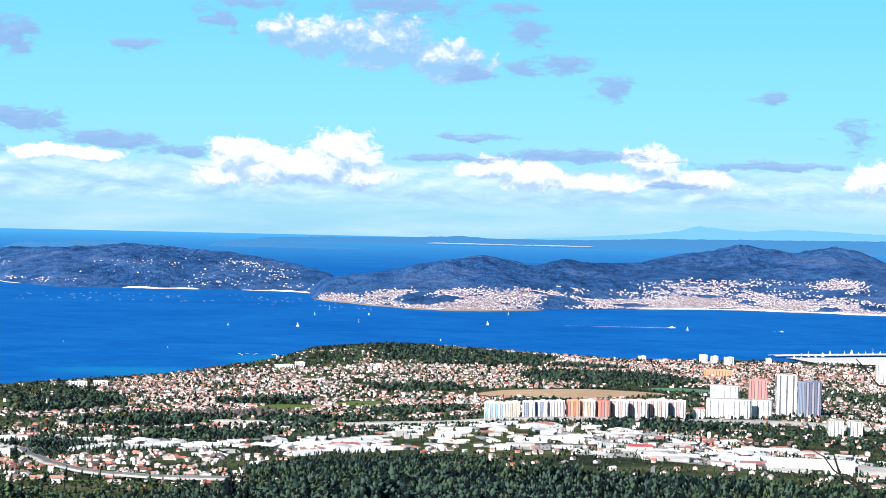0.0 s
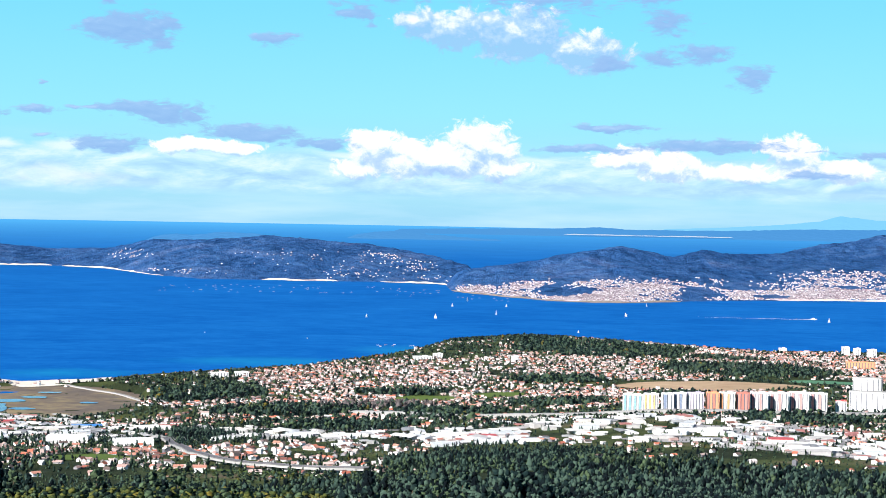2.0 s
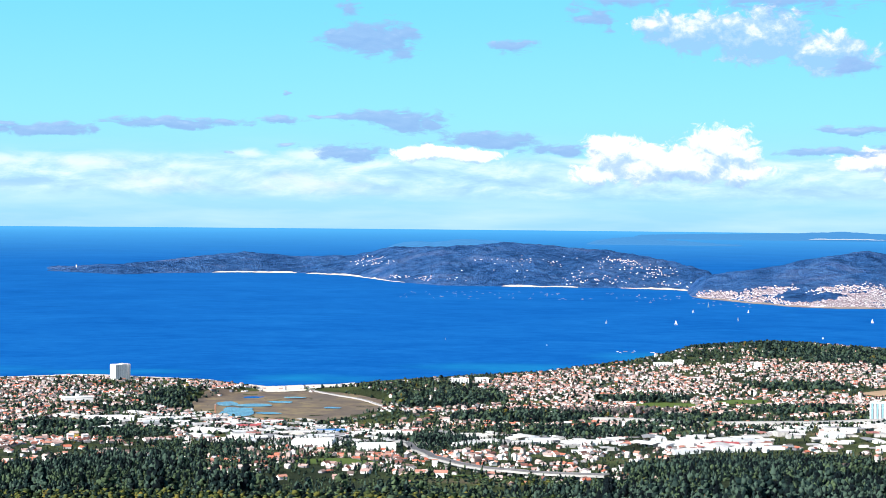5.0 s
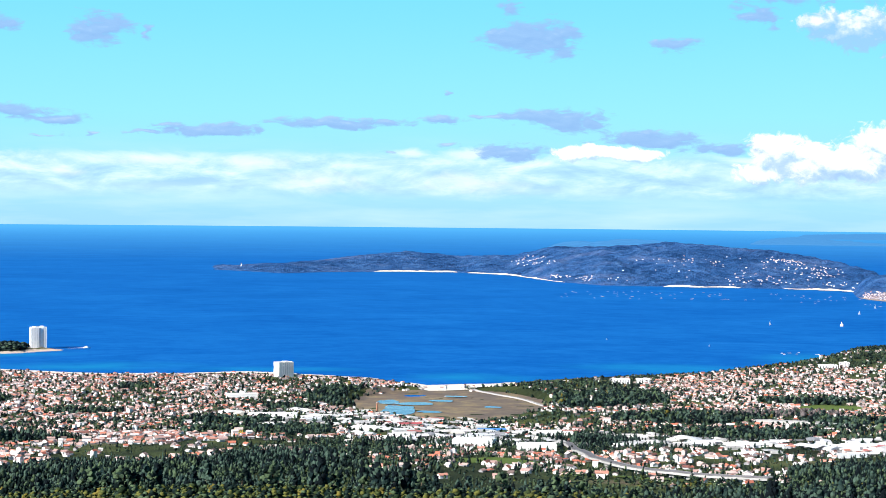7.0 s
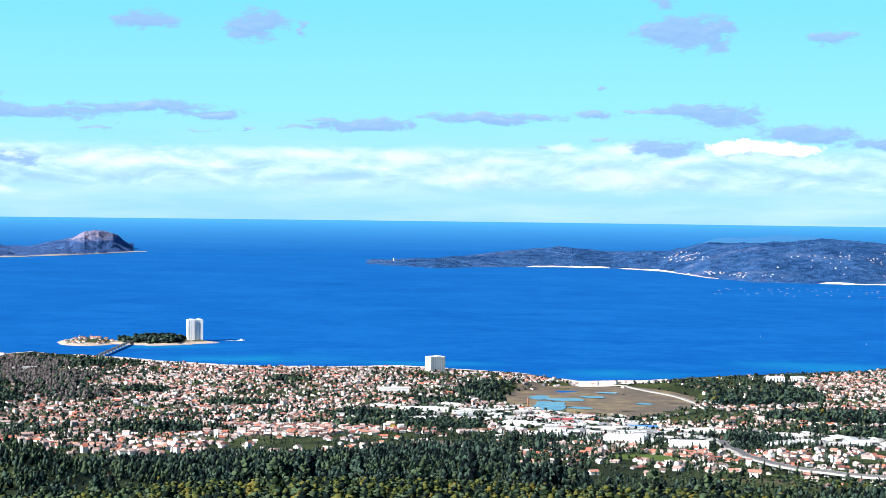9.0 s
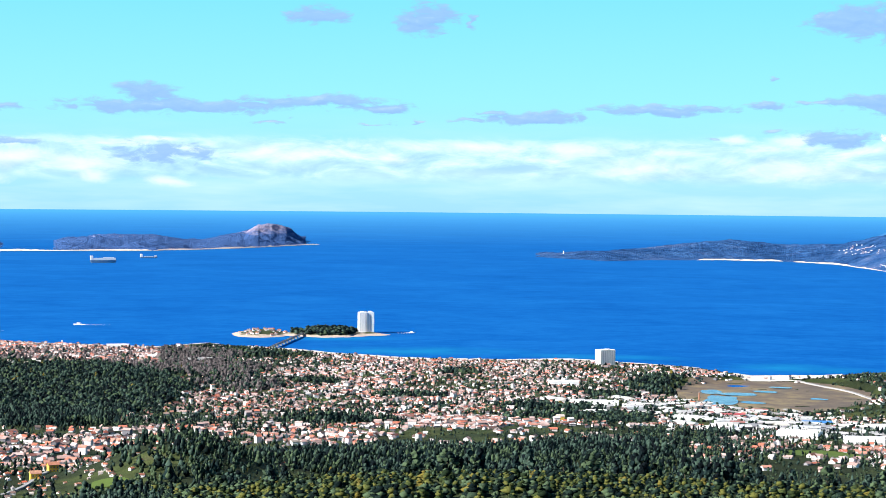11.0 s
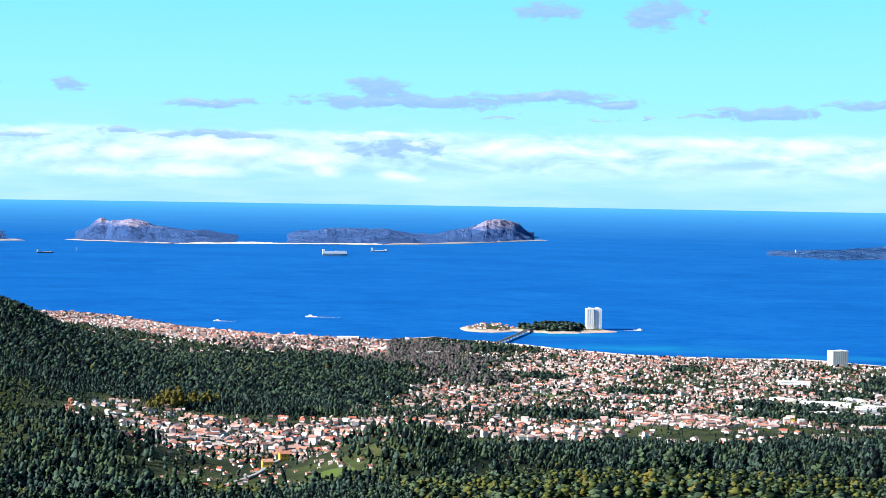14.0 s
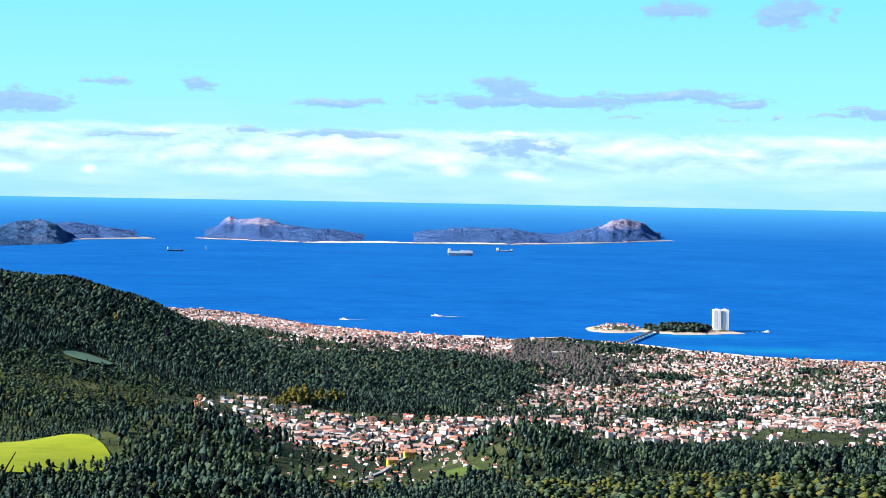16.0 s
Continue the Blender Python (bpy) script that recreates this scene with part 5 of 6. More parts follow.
YELLOW = plain("yellow_render", (0.85, 0.55, 0.08))
for a, r, s in ((-20.3, 194, 1.0), (-20.85, 181, 0.9), (-4.1, 330, 1.2)):
    hb = thing("house", "house with bright yellow rendered walls and tiled roof", "house", at(a, r, 12) @ Matrix.Scale(s, 4))
    wall, roof = gable(1.15, 1.0, 0.8, 0.25, 0.07)
    part("wall", wall, YELLOW, hb, "bright yellow render")
    part("roof", roof, HOUSE_ROOF, hb)
    for x in (-0.35, 0.0, 0.35):
        for z in (0.12, 0.48):
            part("window", boxes((x, -0.5, z, 0.14, 0.03, 0.16)), GLASS_DARK, hb)


# ---- works, sheds ----
def make_shed(w, d, h, rise, bays, label):
    ob = thing("warehouse", label, "warehouse", pose(0, 0, 0), "works sheds on the plain")
    wall, roof = gable(w, d, h, rise, 0.05, 0.06)
    part("wall", wall, SHED_WALL, ob)
    part("roof", roof, SHED_ROOF, ob, "sheet metal roof")
    me = None
    for b in range(bays):
        x = (b + 0.5) / bays * w - w / 2
        if me is None:
            me = part("shutter", boxes((0, 0, 0.02, w / bays * 0.5, 0.04, h * 0.55)), CONCRETE, ob, "grey roller shutter").data
            q = ob.children[-1]
        else:
            q = part("shutter", me, None, ob)
        q.matrix_basis = pose(x, -d / 2, 0)
    q = part("window_band", boxes((0, -d / 2, h * 0.74, w * 0.9, 0.03, h * 0.12)), GLASS_DARK, ob)
    return ob


SHEDS = [make_shed(4.2, 3.0, 0.9, 0.22, 3, "white sheet-metal warehouse with a low roof"), make_shed(6.5, 4.0, 1.0, 0.3, 4, "long pale warehouse with roller shutters"),
         make_shed(3.0, 2.4, 0.8, 0.16, 2, "small works shed with a low metal roof"), make_shed(5.0, 4.4, 1.15, 0.12, 3, "flat-roofed pale factory building"), make_shed(8.0, 4.2, 1.0, 0.25, 5, "very long white works hall")]


def place_sheds(rng):
    az, r = spread(rng, 268, 440, 6.0)
    v = share(WORKS, az, r, seed=5) * (1 - share(OPEN, az, r, 0.1)) * (1 - 0.9 * np.maximum(share(WOODS, az, r), share(MORE_WOODS, az, r)))
    keep = rng.random(len(r)) < v
    n = 0
    for a, d in zip(az[keep], r[keep]):
        if abs(a - 6.6) < 0.5 and d < 350:
            continue
        m = at(a, d, float(rng.normal(0, 10) + rng.choice([12, 12, 102]))) @ Matrix.Scale(float(rng.uniform(0.55, 0.95)), 4)
        if n < len(SHEDS):
            SHEDS[n].matrix_basis = m
        else:
            copy_thing(SHEDS[int(rng.integers(0, 5))], m)
        n += 1


place_sheds(np.random.default_rng(21))


def hall(label, az, r, w, d, h, wall_mat, roof_mat, turn=0):
    ob = thing("warehouse", label, "warehouse", at(az, r, turn))
    wall, roof = gable(w, d, h, h * 0.16, 0.06, 0.07)
    part("wall", wall, wall_mat, ob)
    part("roof", roof, roof_mat, ob)
    for b in range(4):
        part("shutter", boxes(((b - 1.5) * w / 4.4, -d / 2, 0.02, w / 9, 0.04, h * 0.5)), CONCRETE, ob, "grey roller shutter")
    return ob


BLUE = plain("blue_sheet_metal", (0.06, 0.25, 0.62), 0.5)
RED = plain("red_sheet_metal", (0.50, 0.10, 0.10), 0.5)
hall("warehouse with a bright blue metal roof", 4.05, 384, 6.0, 3.6, 0.8, WHITE, BLUE, 8)
hall("broad white hall beside green fields", 3.5, 306, 7.0, 4.5, 1.1, WHITE, WHITE, -10)
hall("broad white hall at the road junction", 5.5, 301, 6.5, 4.0, 1.0, WHITE, WHITE, 5)
hall("white hall behind the town houses", -4.0, 467, 7.5, 4.0, 1.2, WHITE, WHITE, 10)
hall("long white hall among red roofs", -3.0, 407, 11.0, 3.5, 0.8, WHITE, WHITE, -4)
hall("shop hall with a red metal roof", 1.4, 398, 5.0, 3.0, 0.8, WHITE, RED, 12)
hall("works hall with a red metal roof", 16.7, 304, 4.5, 3.0, 0.9, WHITE, RED, 5)
hall("works hall with a red metal roof and white walls", 26.2, 292, 4.0, 3.0, 0.9, WHITE, RED, 5)
hall("very long white logistics hall", 31.6, 276, 13.0, 5.0, 1.7, WHITE, WHITE, 0)
hall("long low grey hall", 33.9, 275, 8.0, 5.0, 1.3, CONCRETE, CONCRETE, 0)
hall("pale school hall under the pines", -15.7, 529, 7.0, 3.0, 1.0, WHITE, CONCRETE, 5)
hall("white harbour shed on the coast", -18.3, 580, 7.0, 2.5, 1.2, WHITE, WHITE, 0)
hall("low cream house with flat roof above the village", -12.5, 255, 2.6, 1.6, 0.7, WHITE, ROCK, 15)


# ---- apartment blocks ----
def block(name, label, category, az, r, w, d, h, wall_mat, strips=6, turn=0.0, panel=None, group="", cap=None, side=3, glass=GLASS_DARK):
    """A tall block: body, parapet, roof house, and glazed bays from foot to top."""
    ob = thing(name, label, category, at(az, r, turn), group)
    part("wall", boxes((0, 0, -0.8, w, d, h + 0.8), bevel=0.03), wall_mat, ob)
    part("parapet", boxes((0, -d / 2 + 0.03, h - 0.02, w + 0.06, 0.10, 0.12), (0, d / 2 - 0.03, h - 0.02, w + 0.06, 0.10, 0.12), (-w / 2 + 0.03, 0, h - 0.02, 0.10, d, 0.12), (w / 2 - 0.03, 0, h - 0.02, 0.10, d, 0.12)), cap or wall_mat, ob)
    part("roof_house", boxes((w * 0.15, 0, h - 0.02, w * 0.3, d * 0.5, 0.32)), cap or wall_mat, ob)
    bay, floor = None, max(3, int(h / 0.3))
    for s in range(strips):
        x = (s + 0.5) / strips * w - w / 2
        if bay is None:
            bw = w / strips * 0.26
            bay = part("window_bay", boxes((0, 0, 0.1, bw, 0.05, h - 0.2)), glass, ob).data
            q = ob.children[-1]
        else:
            q = part("window_bay", bay, None, ob)
        q.matrix_basis = pose(x, -d / 2, 0)
    for s in range(side):
        for e in (-1, 1):
            q = part("window_bay", bay, None, ob)
            q.matrix_basis = pose(e * w / 2, ((s + 0.5) / side - 0.5) * d, 0, 0, 0, 90)
    if panel:
        for s in range(0, strips - 1, 2):
            part("facade_panel", boxes(((s + 1) / strips * w - w / 2, -d / 2 - 0.01, 0.2, w / strips * 0.62, 0.07, h - 0.3)), panel, ob, "coloured facade panel")
    return ob


LILAC, PINK, SALMON = plain("lilac_render", (0.52, 0.46, 0.58)), plain("pink_render", (0.70, 0.30, 0.29)), plain("salmon_render", (0.76, 0.24, 0.20))
ORANGE, TEAL, OCHRE = plain("orange_render", (0.75, 0.33, 0.17)), plain("teal_panel", (0.22, 0.42, 0.46)), plain("ochre_panel", (0.70, 0.50, 0.20))
SLATE, BURGUNDY = plain("slate_glass_wall", (0.20, 0.25, 0.36), 0.35, 0.5), plain("burgundy_render", (0.46, 0.18, 0.14))
ROW = [(21.55, 383, 3.9, 4.1, WHITE, 9, TEAL), (22.1, 383, 2.6, 4.1, WHITE, 7, OCHRE), (22.62, 383, 2.2, 4.1, WHITE, 3, SLATE), (23.0, 384, 2.4, 4.2, WHITE, 5, SLATE), (23.5, 385, 3.0, 4.2, LILAC, 6, WHITE), (24.05, 386, 2.4, 4.2, ORANGE, 5, BURGUNDY),
       (24.5, 387, 2.8, 4.2, WHITE, 5, ORANGE), (25.0, 388, 2.4, 4.2, BURGUNDY, 4, SALMON), (25.5, 390, 3.2, 4.3, WHITE, 5, PINK), (26.1, 393, 3.6, 4.3, WHITE, 5, PINK), (26.75, 396, 3.6, 4.3, WHITE, 5, PINK), (27.35, 399, 3.2, 4.2, WHITE, 5, PINK)]
for a, r, w, h, wm, st, pn in ROW:
    block("apartment_block", "pale apartment block with coloured facade panels above the motorway", "apartment block", a, r, w * 1.22, 1.7, h, wm, st, -3.0, pn, "row of apartment blocks")
for a, r, w, h, s, lb in ((29.0, 408, 10.2, 4.4, 11, "white apartment block with a long curved front"), (29.98, 413, 5.6, 4.4, 6, "white apartment block with a short curved front"), (28.85, 463, 7.4, 4.2, 7, "white curved apartment block standing behind")):
    ob = thing("apartment_block", lb, "apartment block", at(a, r))
    arc = [(math.sin(t) * w / 2, 1.5 - math.cos(t * 0.9) * 1.6) for t in np.linspace(-1.45, 1.45, 15)]
    part("wall", prism(arc + [(w / 2, 2.2), (-w / 2, 2.2)], -0.8, h), WHITE, ob)
    part("parapet", prism([(x * 1.01, y - 0.05) for x, y in arc] + [(w / 2, 2.25), (-w / 2, 2.25)], h, h + 0.12), CONCRETE, ob)
    for t in np.linspace(-1.2, 1.2, s):
        q = part("window_bay", boxes((0, 0, 0.2, 0.18, 0.06, h - 0.4)), GLASS_DARK, ob)
        q.matrix_basis = pose(math.sin(t) * w / 2, 1.5 - math.cos(t * 0.9) * 1.6, 0, 0, 0, math.degrees(t) * 0.5)
block("tower_block", "pink-fronted apartment tower with a salmon top", "tower block", 29.88, 465, 4.4, 2.4, 5.8, PINK, 5, 8, SALMON, cap=SALMON)
block("tower_block", "tall white tower with a salmon parapet", "tower block", 30.77, 430, 4.7, 2.6, 9.6, WHITE, 3, 10, None, cap=SALMON, side=4)
block("tower_block", "dark blue-grey glazed tower", "tower block", 31.5, 428, 4.6, 3.0, 8.2, SLATE, 6, 35, LILAC, side=5)
block("tower_block", "white twin apartment tower", "tower block", 32.33, 380, 3.0, 2.2, 3.4, WHITE, 4, 10, None, cap=ROCK)
block("tower_block", "white twin apartment tower", "tower block", 32.92, 384, 3.0, 2.2, 3.2, WHITE, 4, 10, None, cap=ROCK)
for a, r, w, h in ((28.15, 648, 2.6, 3.2), (28.5, 646, 2.4, 3.0), (28.95, 643, 3.2, 3.0), (30.2, 655, 1.8, 2.6), (33.7, 590, 3.6, 6.4), (26.2, 655, 2.6, 1.8)):
    block("tower_block", "white apartment tower near the harbour", "tower block", a, r, w, 2.0, h, WHITE, 4, 12)
block("apartment_block", "long orange-fronted apartment block", "apartment block", 28.62, 571, 9.0, 2.0, 2.3, ORANGE, 10, 4, None)
block("apartment_block", "small white block with a red roof", "apartment block", 28.05, 404, 2.4, 1.8, 2.3, WHITE, 4, 5, None, cap=RED)
block("hotel", "white slab hotel rising over the seaside roofs", "hotel", -2.67, 527, 4.9, 3.4, 4.4, WHITE, 8, 28, None, glass=PALE_BAY)
for a, r, w, h in ((8.2, 522, 5.0, 1.4), (8.9, 524, 4.0, 1.3), (14.7, 575, 6.0, 1.3), (15.2, 580, 3.0, 1.7), (17.7, 565, 2.2, 1.8)):
    block("apartment_block", "low white seaside apartment block", "apartment block", a, r, w, 2.0, h, WHITE, 6, 10)

stack = thing("factory_chimney", "tall tapering red brick factory chimney by the lagoon", "chimney", at(0.34, 432))
part("shaft", tube([(0, 0, -0.5), (0, 0, 1.4), (0, 0, 3.0)], [0.26, 0.21, 0.17], 12), BRICK, stack)
part("plinth", boxes((0, 0, -0.4, 0.8, 0.8, 0.7), bevel=0.02), BRICK, stack)
part("rim", tube([(0, 0, 3.0), (0, 0, 3.12)], [0.22, 0.22], 12), CONCRETE, stack)
mast = thing("radio_mast", "thin pale radio mast above the coast town", "mast", at(-20.03, 566))
part("pole", tube([(0, 0, -0.3), (0, 0, 3.4)], [0.14, 0.08], 8), CONCRETE, mast)
part("antenna", boxes((0, 0, 2.9, 0.5, 0.5, 0.5), bevel=0.05), WHITE, mast)


# ---- the small island with its tower ----
def islet_z(x, y):
    """Height of the small island: a rocky west lobe, a wooded east lobe and a low spit."""
    az, r = np.degrees(np.arctan2(x, y)), np.hypot(x, y)
    z = np.full(np.shape(r), -1.0)
    for a, d, wa, wr, h in ((-13.75, 652, 0.98, 15, 2.0), (-11.6, 654, 1.45, 17, 1.7), (-12.6, 650, 0.9, 7, 1.1), (-10.3, 651, 0.72, 5, 0.9)):
        z = np.maximum(z, h * (1.15 - np.sqrt(((az - a) / wa) ** 2 + ((r - d) / wr) ** 2) * 1.15))
    return np.clip(z, -1, 1.5) + 0.25 * fbm(x, y, 5, 4, 61)


def make_islet():
    a, r = np.meshgrid(np.linspace(-15.1, -9.3, 150), np.linspace(628, 678, 60))
    x, y = polar(a, r)
    z = islet_z(x, y)
    i = (np.arange(59)[:, None] * 150 + np.arange(149)[None]).ravel()
    m, k, p = material("island_rock_and_scrub", 0.95, 0.1)
    pos = place_of(k)
    n = k.noise(pos, 0.35, 5.0, 0.7)
    sand = k.ramp(k.math("ADD", n, k.span(k.split(pos)[2], 0.2, 0.9, -0.25, 0.2)), [(0.38, (0.50, 0.42, 0.34)), (0.5, (0.26, 0.22, 0.17)), (0.62, (0.05, 0.065, 0.03))])
    k.put(p.inputs["Base Color"], sand)
    bump(k, p, n, 0.7, 0.4)
    ob = new("small_island", mesh_of("small_island", np.stack([x, y, z], -1).reshape(-1, 3), [np.stack([i, i + 1, i + 151, i + 150], -1)], [m], smooth=True))
    tagged(ob, "small rocky island with villas, pines and a white tower", "island")
    rng = np.random.default_rng(31)
    aa, rr = rng.uniform(-12.75, -10.55, 260), rng.uniform(640, 668, 260)
    x, y = polar(aa, rr)
    z = islet_z(x, y)
    ok = (z > 0.45) & ~((np.abs(aa + 10.5) < 0.35) & (rr < 660))
    x, y, z = x[ok], y[ok], z[ok]
    n = len(x)
    many("island_pines", PLAIN[:5], rng.integers(0, 5, n), x, y, z - 0.1, 1.2 + 0.8 * rng.random(n), rng, [PINE, LEAF], rng.integers(0, 2, n) * (rng.random(n) < 0.3), "dark umbrella pines on the small island", "trees", stretch=1.6 + 0.6 * rng.random(n))
    for j in range(46):
        q, d = rng.uniform(-14.5, -12.95), rng.uniform(641, 662)
        x, y = polar(q, d)
        z = float(islet_z(x, y))
        if z > 0.35:
            v = copy_thing(HOUSES[int(rng.integers(0, 5))], pose(float(x), float(y), z, 0, 0, float(rng.uniform(0, 180))) @ Matrix.Scale(1.25, 4))
            tagged(v, "pale villa on the small rocky island", "house", "villas on the small island")


make_islet()
x, y = polar(-10.4, 658)
tower = thing("tower_block", "tall white twin-slab apartment tower on the small island", "tower block", pose(float(x), float(y), 0.5, 0, 0, 22))
for s in (-1, 1):
    slab = part("slab", boxes((s * 1.5, s * 0.25, -0.6, 2.75, 3.0, 8.0), (s * 1.5, s * 0.25, 7.4, 1.2, 1.4, 0.35), bevel=0.04), WHITE, tower, "white rendered slab")
    for e in (-0.85, 0.0, 0.85):
        q = part("balcony_bay", boxes((0, 0, 0.2, 0.10, 0.06, 7.0)), PALE_BAY, slab)
        q.matrix_basis = pose(s * 1.5 + e, s * 0.25 - 1.5, 0)
part("core", boxes((0, 0.3, -0.6, 0.5, 1.6, 8.2)), CONCRETE, tower, "recessed grey stair core")
bridge = thing("bridge", "low concrete road bridge to the small island", "bridge", pose(0, 0, 0))
b0, b1 = [np.array(polar(a, r)) for a, r in ((-13.62, 578), (-12.42, 646))]
run = math.degrees(math.atan2(b1[1] - b0[1], b1[0] - b0[0]))
long = float(np.linalg.norm(b1 - b0))
mid = (b0 + b1) / 2
q = part("deck", boxes((0, 0, 0.85, long, 0.9, 0.22)), ASPHALT, bridge)
q.matrix_basis = pose(mid[0], mid[1], 0, 0, 0, run)
q = part("railing", boxes((0, -0.42, 1.07, long, 0.05, 0.12), (0, 0.42, 1.07, long, 0.05, 0.12)), CONCRETE, bridge)
q.matrix_basis = pose(mid[0], mid[1], 0, 0, 0, run)
for s in np.linspace(-0.46, 0.46, 12):
    q = part("pier", boxes((s * long, 0, -1.5, 0.22, 0.7, 2.36)), ROCK, bridge)
    q.matrix_basis = pose(mid[0], mid[1], 0, 0, 0, run)


# ---- boats ----
FOAM = plain("white_foam", (0.80, 0.82, 0.84), 0.9)
HULL = plain("white_hull", (0.82, 0.82, 0.80), 0.35, 0.5)
HULL_BLUE = plain("blue_grey_hull", (0.22, 0.34, 0.42), 0.5)
HULL_RED = plain("dark_red_hull", (0.20, 0.10, 0.10), 0.5)


def hull_of(long, wide, high):
    o = [(-long / 2, -wide * 0.4), (long * 0.2, -wide / 2), (long * 0.4, -wide * 0.3), (long / 2, 0), (long * 0.4, wide * 0.3), (long * 0.2, wide / 2), (-long / 2, wide * 0.4)]
    bm = prism(o, -0.15, high)
    for v in bm.verts:
        if v.co.z < 0:
            v.co.x, v.co.y = v.co.x * 0.9, v.co.y * 0.7
    return bm


def make_sailboat():
    ob = thing("sailboat", "white sailing yacht under full sail on the bay", "sailboat", pose(0, 0, 0), "yachts on the bay")
    part("hull", hull_of(1.2, 0.36, 0.14), HULL, ob)
    part("mast", tube([(0.1, 0, 0.1), (0.1, 0, 1.75)], [0.025, 0.015], 6), CONCRETE, ob)
    part("mainsail", solid([(0.08, 0, 0.28), (-0.55, 0.10, 0.30), (-0.20, 0.10, 0.95), (0.08, 0, 1.7), (0.08, 0.02, 0.28), (-0.55, 0.12, 0.30), (-0.20, 0.12, 0.95), (0.08, 0.02, 1.7)], [(0, 1, 2, 3), (7, 6, 5, 4), (0, 4, 5, 1), (1, 5, 6, 2), (2, 6, 7, 3)]), SAIL, ob)
    part("jib", solid([(0.14, 0, 1.5), (0.58, 0, 0.2), (0.10, 0.12, 0.28), (0.14, 0.015, 1.5), (0.58, 0.015, 0.2), (0.10, 0.135, 0.28)], [(0, 1, 2), (5, 4, 3), (0, 3, 4, 1), (1, 4, 5, 2), (2, 5, 3, 0)]), SAIL, ob)
    return ob


yacht = make_sailboat()
YACHTS = [(15.11, 830, 2.0), (12.89, 830, 1.2), (17.07, 870, 1.3), (21.23, 875, 1.35), (15.65, 932, 1.3), (16.13, 991, 1.6), (17.39, 942, 1.0), (27.63, 874, 1.4), (21.89, 974, 1.3), (-26.93, 1342, 1.8), (10.99, 690, 0.5), (7.72, 717, 0.5), (19.72, 754, 0.7)]
for i, (a, r, s) in enumerate(YACHTS):
    x, y = polar(a, r)
    m = pose(float(x), float(y), 0, 0, -6, -a + 25 + 20 * (i % 3)) @ Matrix.Scale(s * 0.68, 4)
    if i == 0:
        yacht.matrix_basis = m
    else:
        copy_thing(yacht, m)


def make_launch(az, r, s, turn, tail):
    x, y = polar(az, r)
    ob = thing("motorboat", "white motorboat with a foaming wake on the bay", "motorboat", pose(float(x), float(y), 0, 0, 0, -az + turn) @ Matrix.Scale(s, 4), "motorboats under way")
    part("hull", hull_of(2.2, 0.7, 0.32), HULL, ob)
    part("cabin", boxes((-0.2, 0, 0.3, 0.9, 0.5, 0.32), bevel=0.05), HULL, ob)
    part("windscreen", boxes((0.27, 0, 0.4, 0.03, 0.4, 0.18)), GLASS_DARK, ob)
    part("bow_wave", solid([(1.3, 0, 0.05), (-1.2, 0.9, 0.04), (-2.2, 0, 0.22), (-1.2, -0.9, 0.04)], [(0, 1, 2), (0, 2, 3), (1, 0, 3)]), FOAM, ob, "white foam")
    n = 14
    pts = []
    for i in range(n + 1):
        q = i / n
        w = 0.42 * (1 - q) ** 0.6 + 0.03
        k = 0.12 * math.sin(i * 1.9)
        pts.append(((-1.2 - tail * q), k + w, 0.035))
        pts.append(((-1.2 - tail * q), k - w, 0.035))
    part("wake", solid(pts, [(2 * i, 2 * i + 2, 2 * i + 3, 2 * i + 1) for i in range(n)]), FOAM, ob, "thin trail of foam")


for row in ((27.15, 894, 1.4, 8, 40), (-22.52, 674, 1.2, 180, 6), (-19.55, 699, 1.5, 175, 7), (-8.9, 660, 1.1, 6, 5), (30.6, 890, 0.8, 4, 6)):
    make_launch(*row)


def make_ship(az, r, long, high, hull_mat, label, decks):
    x, y = polar(az, r)
    ob = thing("cargo_ship", label, "ship", pose(float(x), float(y), 0, 0, 0, -az + 8), "ships at anchor")
    part("hull", hull_of(long, long * 0.16, high), hull_mat, ob)
    for i, (x, w, z, h) in enumerate(decks):
        part("superstructure" if i == 0 else "deck_house", boxes((x * long, 0, high * z, w * long, long * 0.12, high * h), bevel=0.03), HULL, ob)
    part("funnel", boxes((-0.40 * long, 0, high * 1.4, long * 0.03, long * 0.05, high * 0.9)), HULL_RED, ob)
    part("mast", tube([(0.3 * long, 0, high), (0.3 * long, 0, high * 2.1)], [0.08, 0.05]), CONCRETE, ob)


make_ship(-18.76, 1299, 19.0, 2.0, HULL_BLUE, "car carrier with a blue-grey hull and white upper decks", [(-0.44, 0.10, 1.0, 1.6), (0.04, 0.84, 1.0, 0.75), (0.2, 0.4, 1.7, 0.3)])
make_ship(-17.34, 1393, 14.0, 1.0, HULL_BLUE, "coaster with white houses fore and aft", [(-0.40, 0.12, 1.0, 2.2), (0.38, 0.10, 1.0, 1.2), (0.0, 0.5, 1.0, 0.3)])
make_ship(-27.91, 1303, 12.5, 1.0, HULL_RED, "low dark-hulled tanker with a white bridge aft", [(-0.40, 0.12, 1.0, 2.0), (0.05, 0.6, 1.0, 0.2)])

# mussel rafts off the headland
raft = thing("mussel_raft", "low timber mussel raft moored off the headland", "raft", pose(0, 0, 0), "mussel rafts")
beam = part("beam", boxes((0, -0.9, 0.12, 2.6, 0.10, 0.12)), plain("weathered_timber", (0.20, 0.24, 0.30)), raft).data
for i in range(1, 7):
    part("beam", beam, None, raft).matrix_basis = pose(0, 0.3 * i, 0)
part("float", part("float", boxes((-0.8, 0, -0.15, 0.5, 1.8, 0.3)), plain("raft_float", (0.24, 0.30, 0.38)), raft).data, None, raft).matrix_basis = pose(1.6, 0, 0)
